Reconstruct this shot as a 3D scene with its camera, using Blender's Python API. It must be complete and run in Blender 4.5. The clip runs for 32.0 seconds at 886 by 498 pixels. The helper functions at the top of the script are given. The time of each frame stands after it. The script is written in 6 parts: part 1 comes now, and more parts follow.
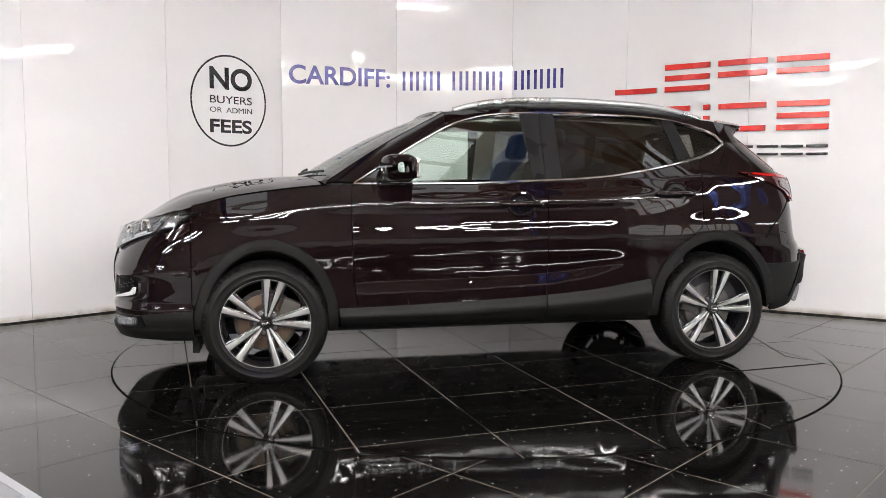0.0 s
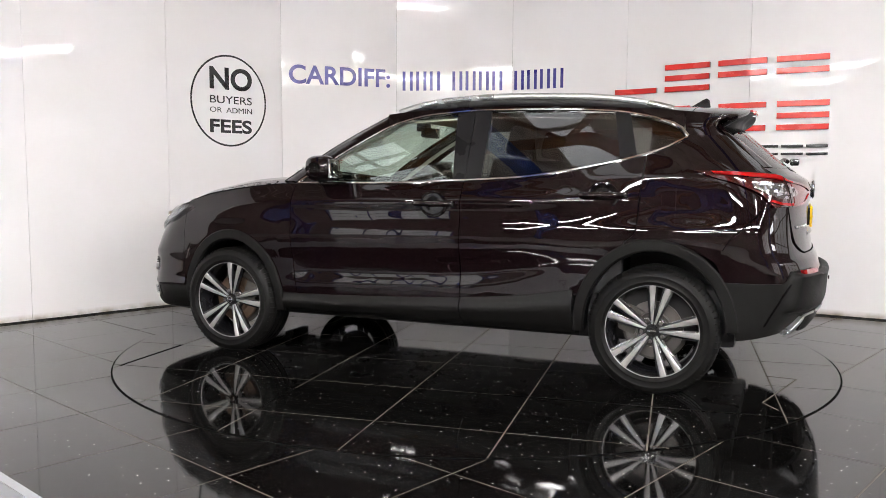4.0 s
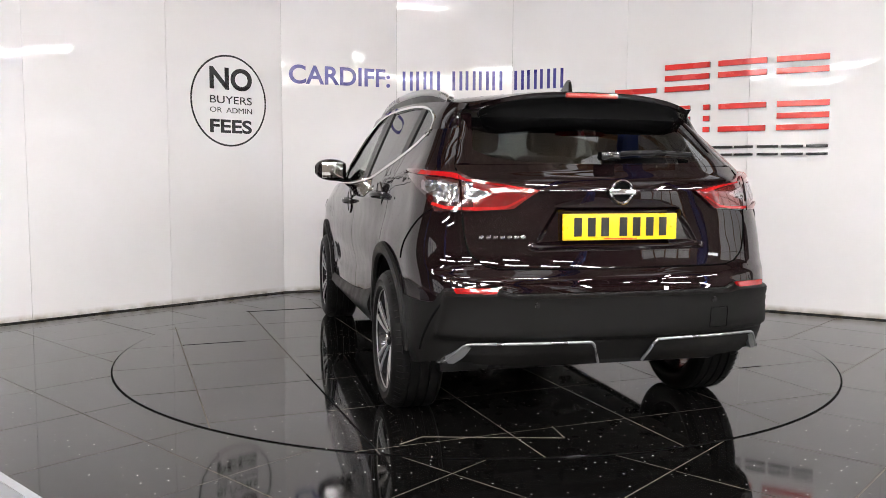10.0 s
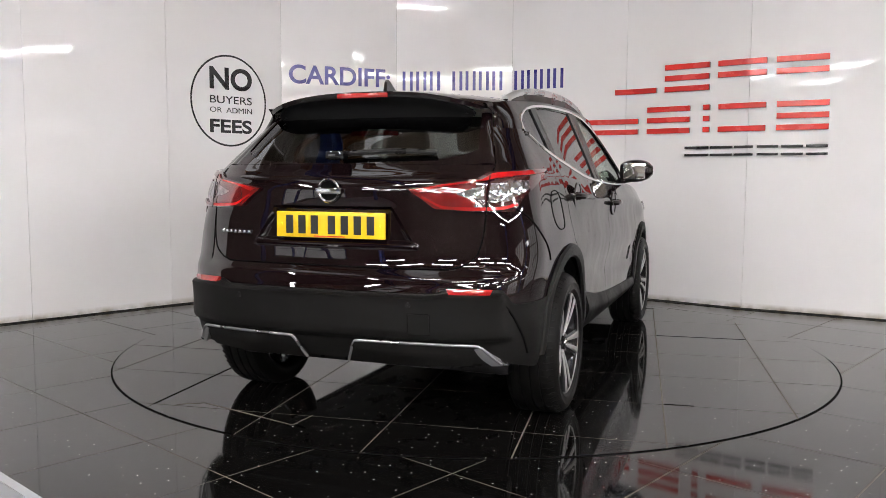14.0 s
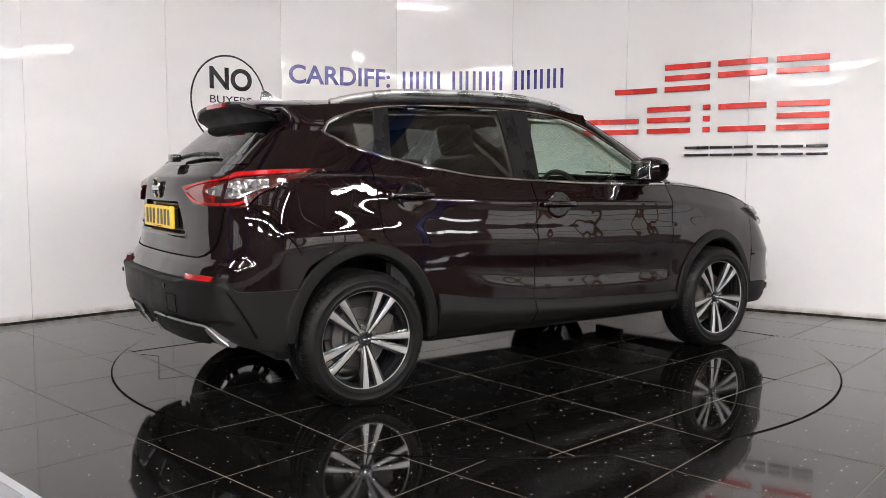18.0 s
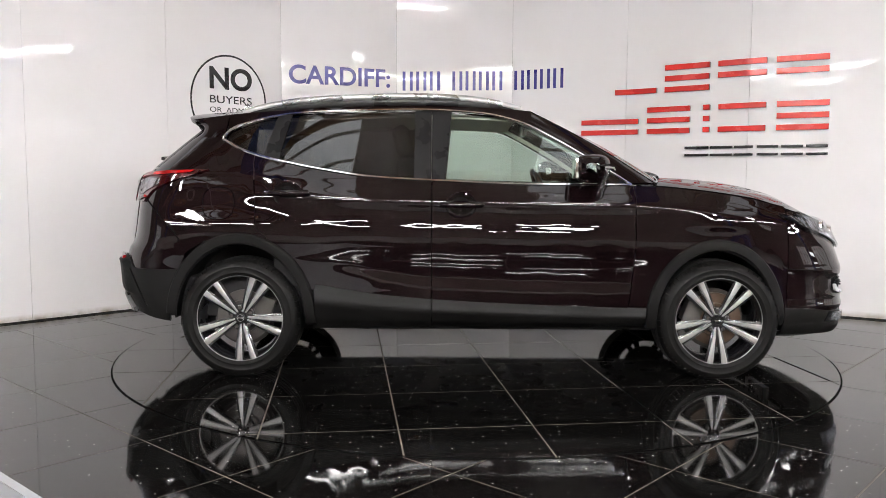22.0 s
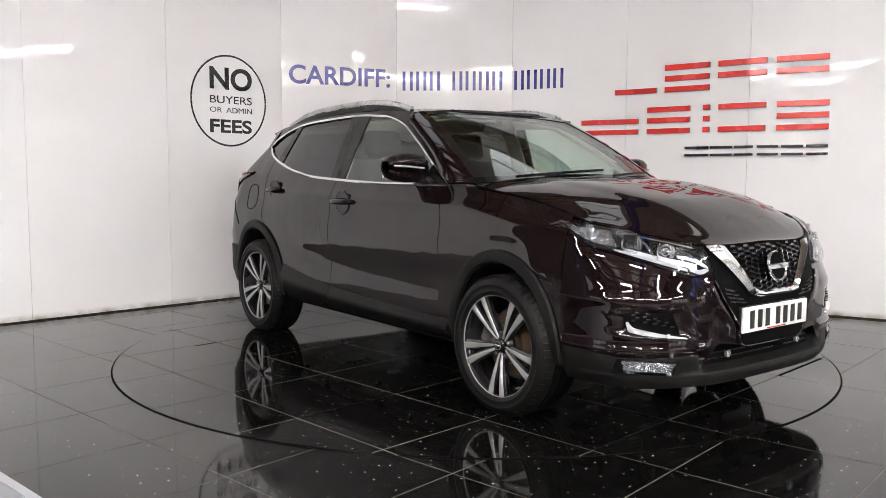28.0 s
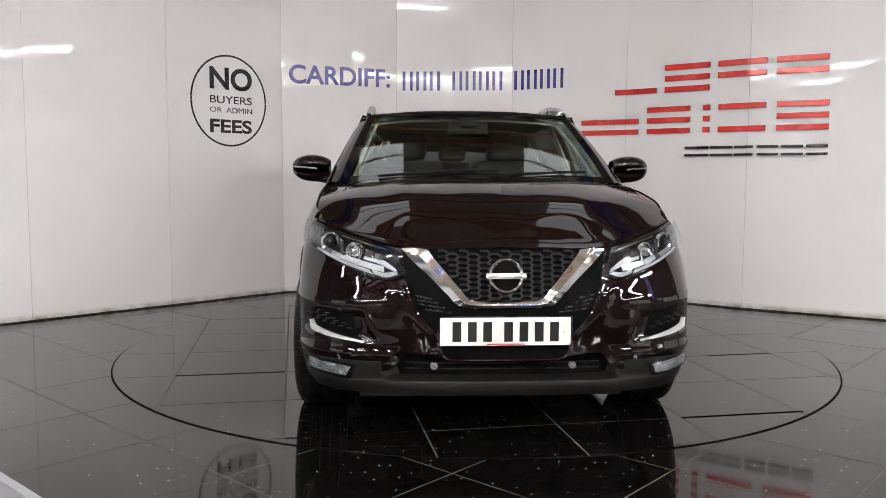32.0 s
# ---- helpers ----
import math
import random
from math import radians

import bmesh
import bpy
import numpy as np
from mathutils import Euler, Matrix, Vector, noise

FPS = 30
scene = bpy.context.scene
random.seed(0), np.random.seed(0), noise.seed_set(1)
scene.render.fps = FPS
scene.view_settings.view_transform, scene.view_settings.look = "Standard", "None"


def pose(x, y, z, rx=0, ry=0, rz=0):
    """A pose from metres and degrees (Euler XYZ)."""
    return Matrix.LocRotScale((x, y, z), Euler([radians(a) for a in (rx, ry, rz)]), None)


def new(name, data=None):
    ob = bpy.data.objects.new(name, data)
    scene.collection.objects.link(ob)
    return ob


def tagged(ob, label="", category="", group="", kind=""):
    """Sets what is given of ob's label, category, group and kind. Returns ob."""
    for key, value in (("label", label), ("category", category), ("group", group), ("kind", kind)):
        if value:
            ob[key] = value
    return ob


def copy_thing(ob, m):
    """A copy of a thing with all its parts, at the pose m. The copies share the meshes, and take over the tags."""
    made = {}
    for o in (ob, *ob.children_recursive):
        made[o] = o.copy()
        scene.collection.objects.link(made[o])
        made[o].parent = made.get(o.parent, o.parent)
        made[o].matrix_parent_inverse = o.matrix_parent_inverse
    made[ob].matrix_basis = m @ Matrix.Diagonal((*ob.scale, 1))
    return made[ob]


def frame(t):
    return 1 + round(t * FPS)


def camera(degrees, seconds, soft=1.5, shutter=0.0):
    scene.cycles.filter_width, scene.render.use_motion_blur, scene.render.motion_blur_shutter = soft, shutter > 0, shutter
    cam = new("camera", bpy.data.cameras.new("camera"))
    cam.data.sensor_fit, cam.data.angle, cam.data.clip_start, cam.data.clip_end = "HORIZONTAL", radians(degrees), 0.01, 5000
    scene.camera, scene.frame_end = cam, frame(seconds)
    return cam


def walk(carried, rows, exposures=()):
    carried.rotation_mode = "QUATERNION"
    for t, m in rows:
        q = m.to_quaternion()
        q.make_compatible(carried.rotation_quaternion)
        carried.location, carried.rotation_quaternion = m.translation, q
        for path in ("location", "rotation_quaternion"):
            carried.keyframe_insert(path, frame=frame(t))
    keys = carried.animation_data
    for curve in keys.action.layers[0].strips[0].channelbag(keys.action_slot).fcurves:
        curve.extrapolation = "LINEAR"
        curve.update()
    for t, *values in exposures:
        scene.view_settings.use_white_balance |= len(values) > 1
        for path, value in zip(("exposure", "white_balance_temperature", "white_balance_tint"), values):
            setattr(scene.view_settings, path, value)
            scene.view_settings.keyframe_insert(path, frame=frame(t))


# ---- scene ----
# camera: fixed on a stand, 1.11 m above the floor
cam = camera(57.2, 32.0, soft=0.8)
EYE = (0.0, -5.387, 1.1114)
CAMERA_POSE = Matrix.Translation(EYE) @ Euler((radians(90 - 5.04), 0, radians(2.031)), "XYZ").to_matrix().to_4x4() @ pose(0, 0, 0, 0, 0, 0.238)
walk(cam, [(0.0, CAMERA_POSE), (32.0, CAMERA_POSE)], exposures=[(0.0, 0.25), (12.8, 0.24), (14.0, -0.03), (17.0, 0.12), (19.0, 0.15), (27.0, 0.15), (29.0, 0.14), (30.5, 0.0), (32.0, -0.17)])

# world: dim daylight outside the hall
world = bpy.data.worlds.new("world")
scene.world = world
world.use_nodes = True
wn = world.node_tree
sky = wn.nodes.new("ShaderNodeTexSky")
sky.sky_type = "NISHITA"
sky.sun_disc = False
sky.sun_elevation = radians(35)
wn.links.new(sky.outputs["Color"], wn.nodes["Background"].inputs["Color"])
wn.nodes["Background"].inputs["Strength"].default_value = 0.1

STRIP_GLOW = 178.0
ROOFLIGHT_GLOW = 1.3


# ---------- materials ----------
def nodes_of(name):
    m = bpy.data.materials.new(name)
    m.use_nodes = True
    nt = m.node_tree
    return m, nt, nt.nodes["Principled BSDF"]


def ramp(nt, src, lo, hi, a, b):
    r = nt.nodes.new("ShaderNodeMapRange")
    r.inputs["From Min"].default_value, r.inputs["From Max"].default_value = lo, hi
    r.inputs["To Min"].default_value, r.inputs["To Max"].default_value = a, b
    nt.links.new(src, r.inputs["Value"])
    return r.outputs["Result"]


def noise_tex(nt, scale, detail=3.0, coords="Object", rough=0.55):
    tc = nt.nodes.new("ShaderNodeTexCoord")
    n = nt.nodes.new("ShaderNodeTexNoise")
    n.inputs["Scale"].default_value, n.inputs["Detail"].default_value, n.inputs["Roughness"].default_value = scale, detail, rough
    nt.links.new(tc.outputs[coords], n.inputs["Vector"])
    return n.outputs["Fac"]


def mixed(nt, fac, a, b):
    mx = nt.nodes.new("ShaderNodeMix")
    mx.data_type = "RGBA"
    for sock, c in ((mx.inputs["A"], a), (mx.inputs["B"], b)):
        if isinstance(c, tuple):
            sock.default_value = (*c, 1)
        else:
            nt.links.new(c, sock)
    nt.links.new(fac, mx.inputs["Factor"])
    return mx.outputs["Result"]


def bumped(nt, bsdf, height, strength, dist):
    b = nt.nodes.new("ShaderNodeBump")
    b.inputs["Strength"].default_value, b.inputs["Distance"].default_value = strength, dist
    nt.links.new(height, b.inputs["Height"])
    nt.links.new(b.outputs["Normal"], bsdf.inputs["Normal"])


def mat(name, col, rough=0.5, metal=0.0, var=0.15, scale=6.0, bump=0.0, bump_scale=200.0, coat=0.0, spec=0.5, rvar=0.08):
    """A plain surface with a little variation in colour and gloss at two scales."""
    m, nt, b = nodes_of(name)
    big, fine = noise_tex(nt, scale), noise_tex(nt, scale * 18)
    dark = tuple(c * (1 - var) for c in col)
    light = tuple(min(1, c * (1 + var)) for c in col)
    c1 = mixed(nt, ramp(nt, big, 0.3, 0.7, 0, 1), dark, light)
    c2 = mixed(nt, ramp(nt, fine, 0.35, 0.75, 0, 0.35), c1, dark)
    nt.links.new(c2, b.inputs["Base Color"])
    nt.links.new(ramp(nt, big, 0.3, 0.7, max(0.01, rough - rvar), rough + rvar), b.inputs["Roughness"])
    b.inputs["Metallic"].default_value = metal
    b.inputs["Specular IOR Level"].default_value = spec
    b.inputs["Coat Weight"].default_value = coat
    b.inputs["Coat Roughness"].default_value = 0.02
    if bump:
        bumped(nt, b, noise_tex(nt, bump_scale, 2.0), bump, 0.002)
    return m


def make_paint():
    """Dark aubergine metallic paint under clear lacquer."""
    m, nt, b = nodes_of("aubergine_paint")
    flake = noise_tex(nt, 900.0, 1.0)
    big = noise_tex(nt, 2.0)
    c = mixed(nt, ramp(nt, flake, 0.45, 0.75, 0, 1), (0.0036, 0.0016, 0.0019), (0.0105, 0.0047, 0.0060))
    nt.links.new(c, b.inputs["Base Color"])
    b.inputs["Metallic"].default_value = 0.12
    b.inputs["Specular IOR Level"].default_value = 0.0
    nt.links.new(ramp(nt, big, 0.3, 0.7, 0.34, 0.42), b.inputs["Roughness"])
    b.inputs["Coat Weight"].default_value = 1.0
    b.inputs["Coat Roughness"].default_value = 0.010
    b.inputs["Coat IOR"].default_value = 1.48
    # panels are never quite true: a long soft waviness under the lacquer
    w = nt.nodes.new("ShaderNodeBump")
    w.inputs["Strength"].default_value, w.inputs["Distance"].default_value = 1.0, 0.0042
    nt.links.new(noise_tex(nt, 4.5, 1.0), w.inputs["Height"])
    nt.links.new(w.outputs["Normal"], b.inputs["Coat Normal"])
    return m


def make_glass(name, tint, gloss=0.0, face=0.085):
    m = bpy.data.materials.new(name)
    m.use_nodes = True
    nt = m.node_tree
    nt.nodes.remove(nt.nodes["Principled BSDF"])
    out = nt.nodes["Material Output"]
    tr = nt.nodes.new("ShaderNodeBsdfTransparent")
    tr.inputs["Color"].default_value = (*tint, 1)
    gl = nt.nodes.new("ShaderNodeBsdfGlossy")
    gl.inputs["Roughness"].default_value = gloss
    lw = nt.nodes.new("ShaderNodeLayerWeight")
    lw.inputs["Blend"].default_value = 0.5
    pw = nt.nodes.new("ShaderNodeMath")
    pw.operation = "POWER"
    pw.inputs[1].default_value = 4.5
    nt.links.new(lw.outputs["Facing"], pw.inputs[0])
    mx = nt.nodes.new("ShaderNodeMixShader")
    nt.links.new(ramp(nt, pw.outputs["Value"], 0, 1, face, 0.93), mx.inputs["Fac"])
    nt.links.new(tr.outputs["BSDF"], mx.inputs[1])
    nt.links.new(gl.outputs["BSDF"], mx.inputs[2])
    nt.links.new(mx.outputs["Shader"], out.inputs["Surface"])
    return m


def make_granite():
    """Polished black granite with bright mica specks."""
    m, nt, b = nodes_of("black_granite")
    tc = nt.nodes.new("ShaderNodeTexCoord")
    vo = nt.nodes.new("ShaderNodeTexVoronoi")
    vo.voronoi_dimensions = "2D"
    vo.inputs["Scale"].default_value = 22.0
    nt.links.new(tc.outputs["Object"], vo.inputs["Vector"])
    sep = nt.nodes.new("ShaderNodeSeparateColor")
    nt.links.new(vo.outputs["Color"], sep.inputs["Color"])
    pick = ramp(nt, sep.outputs["Red"], 0.78, 0.98, 0, 1)
    near = ramp(nt, vo.outputs["Distance"], 0.046, 0.086, 1, 0)
    mul = nt.nodes.new("ShaderNodeMath")
    mul.operation = "MULTIPLY"
    nt.links.new(pick, mul.inputs[0])
    nt.links.new(near, mul.inputs[1])
    info = nt.nodes.new("ShaderNodeObjectInfo")
    grain = noise_tex(nt, 160.0)
    base = mixed(nt, ramp(nt, grain, 0.4, 0.75, 0, 1), (0.003, 0.0028, 0.0027), (0.010, 0.009, 0.0085))
    shade = mixed(nt, ramp(nt, info.outputs["Random"], 0, 1, 0.0, 0.3), base, (0.002, 0.002, 0.002))
    col = mixed(nt, mul.outputs["Value"], shade, (0.85, 0.84, 0.8))
    nt.links.new(col, b.inputs["Base Color"])
    smear = noise_tex(nt, 2.3, 5.0)
    nt.links.new(ramp(nt, smear, 0.3, 0.75, 0.034, 0.080), b.inputs["Roughness"])
    b.inputs["Specular IOR Level"].default_value = 0.5
    bumped(nt, b, noise_tex(nt, 7.0, 2.0), 0.02, 0.004)
    return m


def make_wall():
    """White glossy laminate, faintly warped, grubby at the foot."""
    m, nt, b = nodes_of("white_laminate")
    tc = nt.nodes.new("ShaderNodeTexCoord")
    sep = nt.nodes.new("ShaderNodeSeparateXYZ")
    nt.links.new(tc.outputs["Object"], sep.inputs["Vector"])
    foot = ramp(nt, sep.outputs["Z"], 0.0, 0.055, 1, 0)
    n = noise_tex(nt, 9.0, 6.0)
    mul = nt.nodes.new("ShaderNodeMath")
    mul.operation = "MULTIPLY"
    nt.links.new(foot, mul.inputs[0])
    nt.links.new(ramp(nt, n, 0.3, 0.65, 0.1, 1), mul.inputs[1])
    cloud = noise_tex(nt, 0.8, 4.0)
    base = mixed(nt, ramp(nt, cloud, 0.3, 0.7, 0, 1), (0.79, 0.77, 0.775), (0.83, 0.81, 0.82))
    col = mixed(nt, mul.outputs["Value"], base, (0.20, 0.15, 0.075))
    nt.links.new(col, b.inputs["Base Color"])
    nt.links.new(ramp(nt, cloud, 0.3, 0.7, 0.022, 0.04), b.inputs["Roughness"])
    b.inputs["Specular IOR Level"].default_value = 0.16
    bumped(nt, b, noise_tex(nt, 1.6, 1.0), 0.16, 0.02)
    return m


def make_glow(name, col, strength):
    m, nt, b = nodes_of(name)
    b.inputs["Base Color"].default_value = (0.9, 0.9, 0.9, 1)
    b.inputs["Emission Color"].default_value = (*col, 1)
    b.inputs["Emission Strength"].default_value = strength
    return m


PAINT = make_paint()
GLASS_CLEAR = make_glass("clear_glass", (0.88, 0.945, 0.905))
GLASS_DARK = make_glass("privacy_glass", (0.42, 0.42, 0.43))
LENS_CLEAR = make_glass("clear_lens", (0.93, 0.94, 0.95), 0.0, 0.03)
GRANITE = make_granite()
WALL = make_wall()
GLOW = make_glow("tube_glow", (1.0, 0.98, 0.965), STRIP_GLOW)
GROUT = mat("sandy_grout", (0.095, 0.080, 0.062), 0.8, var=0.3, scale=9)
GAP = mat("black_gap", (0.003, 0.003, 0.003), 0.9, spec=0.02)
PLASTIC = mat("grained_black_plastic", (0.0066, 0.0062, 0.006), 0.46, spec=0.12, bump=0.2, bump_scale=900, var=0.1)
GLOSS_BLACK = mat("gloss_black_plastic", (0.006, 0.006, 0.0065), 0.06, rvar=0.02, coat=0.5)
CUP_BLACK = mat("dark_cup_lacquer", (0.003, 0.0022, 0.0025), 0.05, coat=0.3, spec=0.2)
SATIN_BLACK = mat("satin_black_trim", (0.009, 0.0085, 0.009), 0.30, spec=0.22)
MASK_BLACK = mat("black_grille_backing", (0.0022, 0.0022, 0.0024), 0.55, spec=0.03, rvar=0.03)
MATT_BLACK = mat("dull_black_plastic", (0.0045, 0.0044, 0.0046), 0.5, spec=0.08)
RUBBER = mat("tyre_rubber", (0.0055, 0.0052, 0.005), 0.42, spec=0.12, bump=0.3, bump_scale=300, var=0.25)
EMBLEM = mat("emblem_metal", (0.62, 0.62, 0.63), 0.14, metal=1.0, var=0.05)
CHROME = mat("chrome", (0.88, 0.88, 0.89), 0.09, metal=1.0, var=0.03, rvar=0.03)
SKID = mat("skid_grey", (0.30, 0.30, 0.31), 0.3, metal=0.8, var=0.05)
SILVER = mat("satin_silver", (0.55, 0.55, 0.56), 0.28, metal=0.9, var=0.05)
ALLOY = mat("machined_alloy", (0.42, 0.41, 0.405), 0.34, metal=0.7, var=0.02, scale=3, rvar=0.02)
ALLOY_DARK = mat("dark_grey_alloy_paint", (0.012, 0.012, 0.014), 0.22, metal=0.2, coat=0.6)
RUST = mat("rusty_brake_steel", (0.10, 0.062, 0.040), 0.5, metal=0.5, var=0.25, scale=9)
STEEL = mat("brake_steel", (0.11, 0.10, 0.095), 0.42, metal=0.7, var=0.12, scale=9)
CAST = mat("cast_iron", (0.05, 0.045, 0.04), 0.7, var=0.3)
RED_LENS = mat("red_lens", (0.27, 0.004, 0.005), 0.08, coat=1.0, var=0.12, rvar=0.03)
RED_MID = mat("red_lamp_body", (0.115, 0.003, 0.0035), 0.08, coat=1.0, var=0.15, rvar=0.03)
RED_DEEP = mat("deep_red_lens", (0.04, 0.002, 0.0025), 0.1, coat=1.0, var=0.2, rvar=0.03)


def make_facets(name, col, cells, depth):
    """Bright metal pressed into small facets, as in a lamp's reflector."""
    m, nt, b = nodes_of(name)
    tc = nt.nodes.new("ShaderNodeTexCoord")
    vo = nt.nodes.new("ShaderNodeTexVoronoi")
    vo.inputs["Scale"].default_value = cells
    nt.links.new(tc.outputs["Object"], vo.inputs["Vector"])
    nt.links.new(mixed(nt, noise_tex(nt, cells * 0.7), tuple(c * 0.75 for c in col), col), b.inputs["Base Color"])
    b.inputs["Metallic"].default_value = 0.82
    b.inputs["Roughness"].default_value = 0.10
    bumped(nt, b, vo.outputs["Distance"], 0.9, depth)
    return m


REFLECTOR = make_facets("lamp_reflector", (0.88, 0.89, 0.91), 20.0, 0.0045)
BLADE = mat("bright_silver_paint", (0.72, 0.72, 0.73), 0.3, metal=0.35, var=0.03)
LAMP_CLEAR = make_facets("clear_lamp_facets", (0.34, 0.34, 0.355), 30.0, 0.006)
LAMP_DARK = mat("lamp_bezel", (0.009, 0.009, 0.010), 0.12, metal=0.1, spec=0.3)
LAMP_WHITE = mat("lamp_white_guide", (0.42, 0.43, 0.45), 0.2, coat=0.6)
PLATE_YELLOW = mat("yellow_plate", (0.80, 0.52, 0.01), 0.3, var=0.03)
PLATE_WHITE = mat("white_plate", (0.80, 0.80, 0.77), 0.3, var=0.03)
INK = mat("black_ink", (0.008, 0.008, 0.008), 0.35)
FABRIC = mat("black_fabric", (0.018, 0.017, 0.018), 0.9, bump=0.4, bump_scale=500)
CREAM = mat("cream_headliner", (0.50, 0.49, 0.43), 0.9, var=0.05)
DASH = mat("dashboard_vinyl", (0.02, 0.02, 0.021), 0.6, bump=0.3, bump_scale=600)
MIRROR = mat("mirror_silver", (0.92, 0.92, 0.92), 0.01, metal=1.0, var=0.0, rvar=0.0)
SIGN_RED = mat("red_acrylic", (0.63, 0.035, 0.028), 0.25, var=0.06)
SIGN_EDGE = mat("grey_sign_edge", (0.22, 0.20, 0.20), 0.5)
SIGN_BLACK = mat("black_vinyl", (0.012, 0.012, 0.013), 0.3)
SIGN_BLUE = mat("blue_vinyl", (0.045, 0.038, 0.23), 0.3, var=0.08)
BEAM_BROWN = mat("brown_beam_paint", (0.30, 0.14, 0.055), 0.6, var=0.3)
BEAM_BLUE = mat("blue_beam_paint", (0.025, 0.06, 0.24), 0.5, var=0.2)
ROOF_SHEET = mat("grey_roof_sheet", (0.50, 0.44, 0.37), 0.7, var=0.2)
HALL_WALL = mat("dark_hall_block", (0.115, 0.096, 0.081), 0.8, var=0.3, scale=2)
HALL_FLOOR = mat("grey_hall_concrete", (0.16, 0.157, 0.153), 0.5, var=0.25, scale=2)
FIXTURE = mat("white_steel_fixture", (0.75, 0.75, 0.74), 0.4, var=0.04)
SEAL_BROWN = mat("grimy_foot_seal", (0.030, 0.024, 0.015), 0.8, var=0.4, scale=14)
JOINT_GREY = mat("pale_joint_backing", (0.62, 0.61, 0.60), 0.6, var=0.1)
KERB = mat("pale_edge_strip", (0.42, 0.43, 0.46), 0.35, metal=0.3, var=0.15)
MAT_GREY = mat("blue_grey_floor_paint", (0.22, 0.23, 0.25), 0.35, var=0.12)


# ---------- mesh helpers ----------
def finish(bm, name, smooth=True):
    me = bpy.data.meshes.new(name)
    bmesh.ops.recalc_face_normals(bm, faces=bm.faces)
    for f in bm.faces:
        f.smooth = smooth
    if smooth:
        for e in bm.edges:
            if len(e.link_faces) == 2 and e.calc_face_angle(0) > 0.6:
                e.smooth = False
    bm.to_mesh(me)
    bm.free()
    return me


def part(name, bm, material, parent, label="", smooth=True):
    """One mesh object under a thing or part."""
    me = finish(bm, name, smooth)
    for mm in (material if isinstance(material, (list, tuple)) else (material,)):
        me.materials.append(mm)
    ob = new(name, me)
    ob.parent = parent
    return tagged(ob, label=label)


def thing(name, label, category, group="", kind=""):
    ob = new(name)
    ob.empty_display_size = 0.1
    return tagged(ob, label, category, group, kind)


def box(x0, x1, y0, y1, z0, z1, bevel=0.0, bm=None, seg=2):
    bm = bm or bmesh.new()
    r = bmesh.ops.create_cube(bm, size=1)
    bmesh.ops.transform(bm, verts=r["verts"], matrix=Matrix.Translation(((x0 + x1) / 2, (y0 + y1) / 2, (z0 + z1) / 2)) @ Matrix.Diagonal((x1 - x0, y1 - y0, z1 - z0, 1)))
    if bevel:
        es = list({e for v in r["verts"] for e in v.link_edges})
        bmesh.ops.bevel(bm, geom=es, offset=bevel, segments=seg, affect="EDGES", profile=0.6)
    return bm


def beam(a, b, w, h, bm=None, roll=0.0):
    """A bar of w x h from a to b."""
    bm = bm or bmesh.new()
    a, b = Vector(a), Vector(b)
    d = b - a
    m = Matrix.Translation((a + b) / 2) @ d.to_track_quat("Z", "Y").to_matrix().to_4x4() @ pose(0, 0, 0, 0, 0, roll)
    r = bmesh.ops.create_cube(bm, size=1)
    bmesh.ops.transform(bm, verts=r["verts"], matrix=m @ Matrix.Diagonal((w, h, d.length, 1)))
    return bm


def grid_solid(rows, th, closed=False, out=None):
    """A sheet of th metres behind a grid of points; out: a point well inside, away from which the outer face looks."""
    m, n = len(rows), len(rows[0])
    P = np.array([[tuple(p) for p in r] for r in rows], float)
    du = np.gradient(P, axis=1)
    dv = np.gradient(P, axis=0)
    N = np.cross(du, dv)
    L = np.linalg.norm(N, axis=2, keepdims=True)
    N = N / np.where(L < 1e-12, 1, L)
    for i in range(m):
        for j in range(n):
            if L[i, j, 0] < 1e-10:
                N[i, j] = N[min(max(i, 1), m - 2), min(max(j, 1), n - 2)]
    c = np.array(out if out is not None else (0, 0, 0.6))
    if np.sum((P - c) * N) < 0:
        N = -N
    Q = P - N * th
    bm = bmesh.new()
    a = [[bm.verts.new(P[i, j]) for j in range(n)] for i in range(m)]
    b = [[bm.verts.new(Q[i, j]) for j in range(n)] for i in range(m)]
    for i in range(m - 1):
        for j in range(n - 1):
            bm.faces.new((a[i][j], a[i][j + 1], a[i + 1][j + 1], a[i + 1][j]))
            bm.faces.new((b[i][j], b[i + 1][j], b[i + 1][j + 1], b[i][j + 1]))
    ring = [(0, j) for j in range(n)] + [(i, n - 1) for i in range(1, m)] + [(m - 1, j) for j in range(n - 2, -1, -1)] + [(i, 0) for i in range(m - 2, 0, -1)]
    for (i, j), (k, l) in zip(ring, ring[1:] + ring[:1]):
        bm.faces.new((a[i][j], b[i][j], b[k][l], a[k][l]))
    bmesh.ops.remove_doubles(bm, verts=bm.verts, dist=1e-5)
    return bm


def lathe(profile, steps=48, axis="Y", bm=None):
    """Turns (radius, along) pairs about the axis; a closed profile."""
    bm = bm or bmesh.new()
    rings = []
    for k in range(steps):
        a = 2 * math.pi * k / steps
        ring = []
        for r, h in profile:
            ring.append(bm.verts.new({"Y": (r * math.cos(a), h, r * math.sin(a)), "Z": (r * math.cos(a), r * math.sin(a), h), "X": (h, r * math.cos(a), r * math.sin(a))}[axis]))
        rings.append(ring)
    n = len(profile)
    for k in range(steps):
        p, q = rings[k], rings[(k + 1) % steps]
        for i in range(n):
            j = (i + 1) % n
            bm.faces.new((p[i], p[j], q[j], q[i]))
    return bm


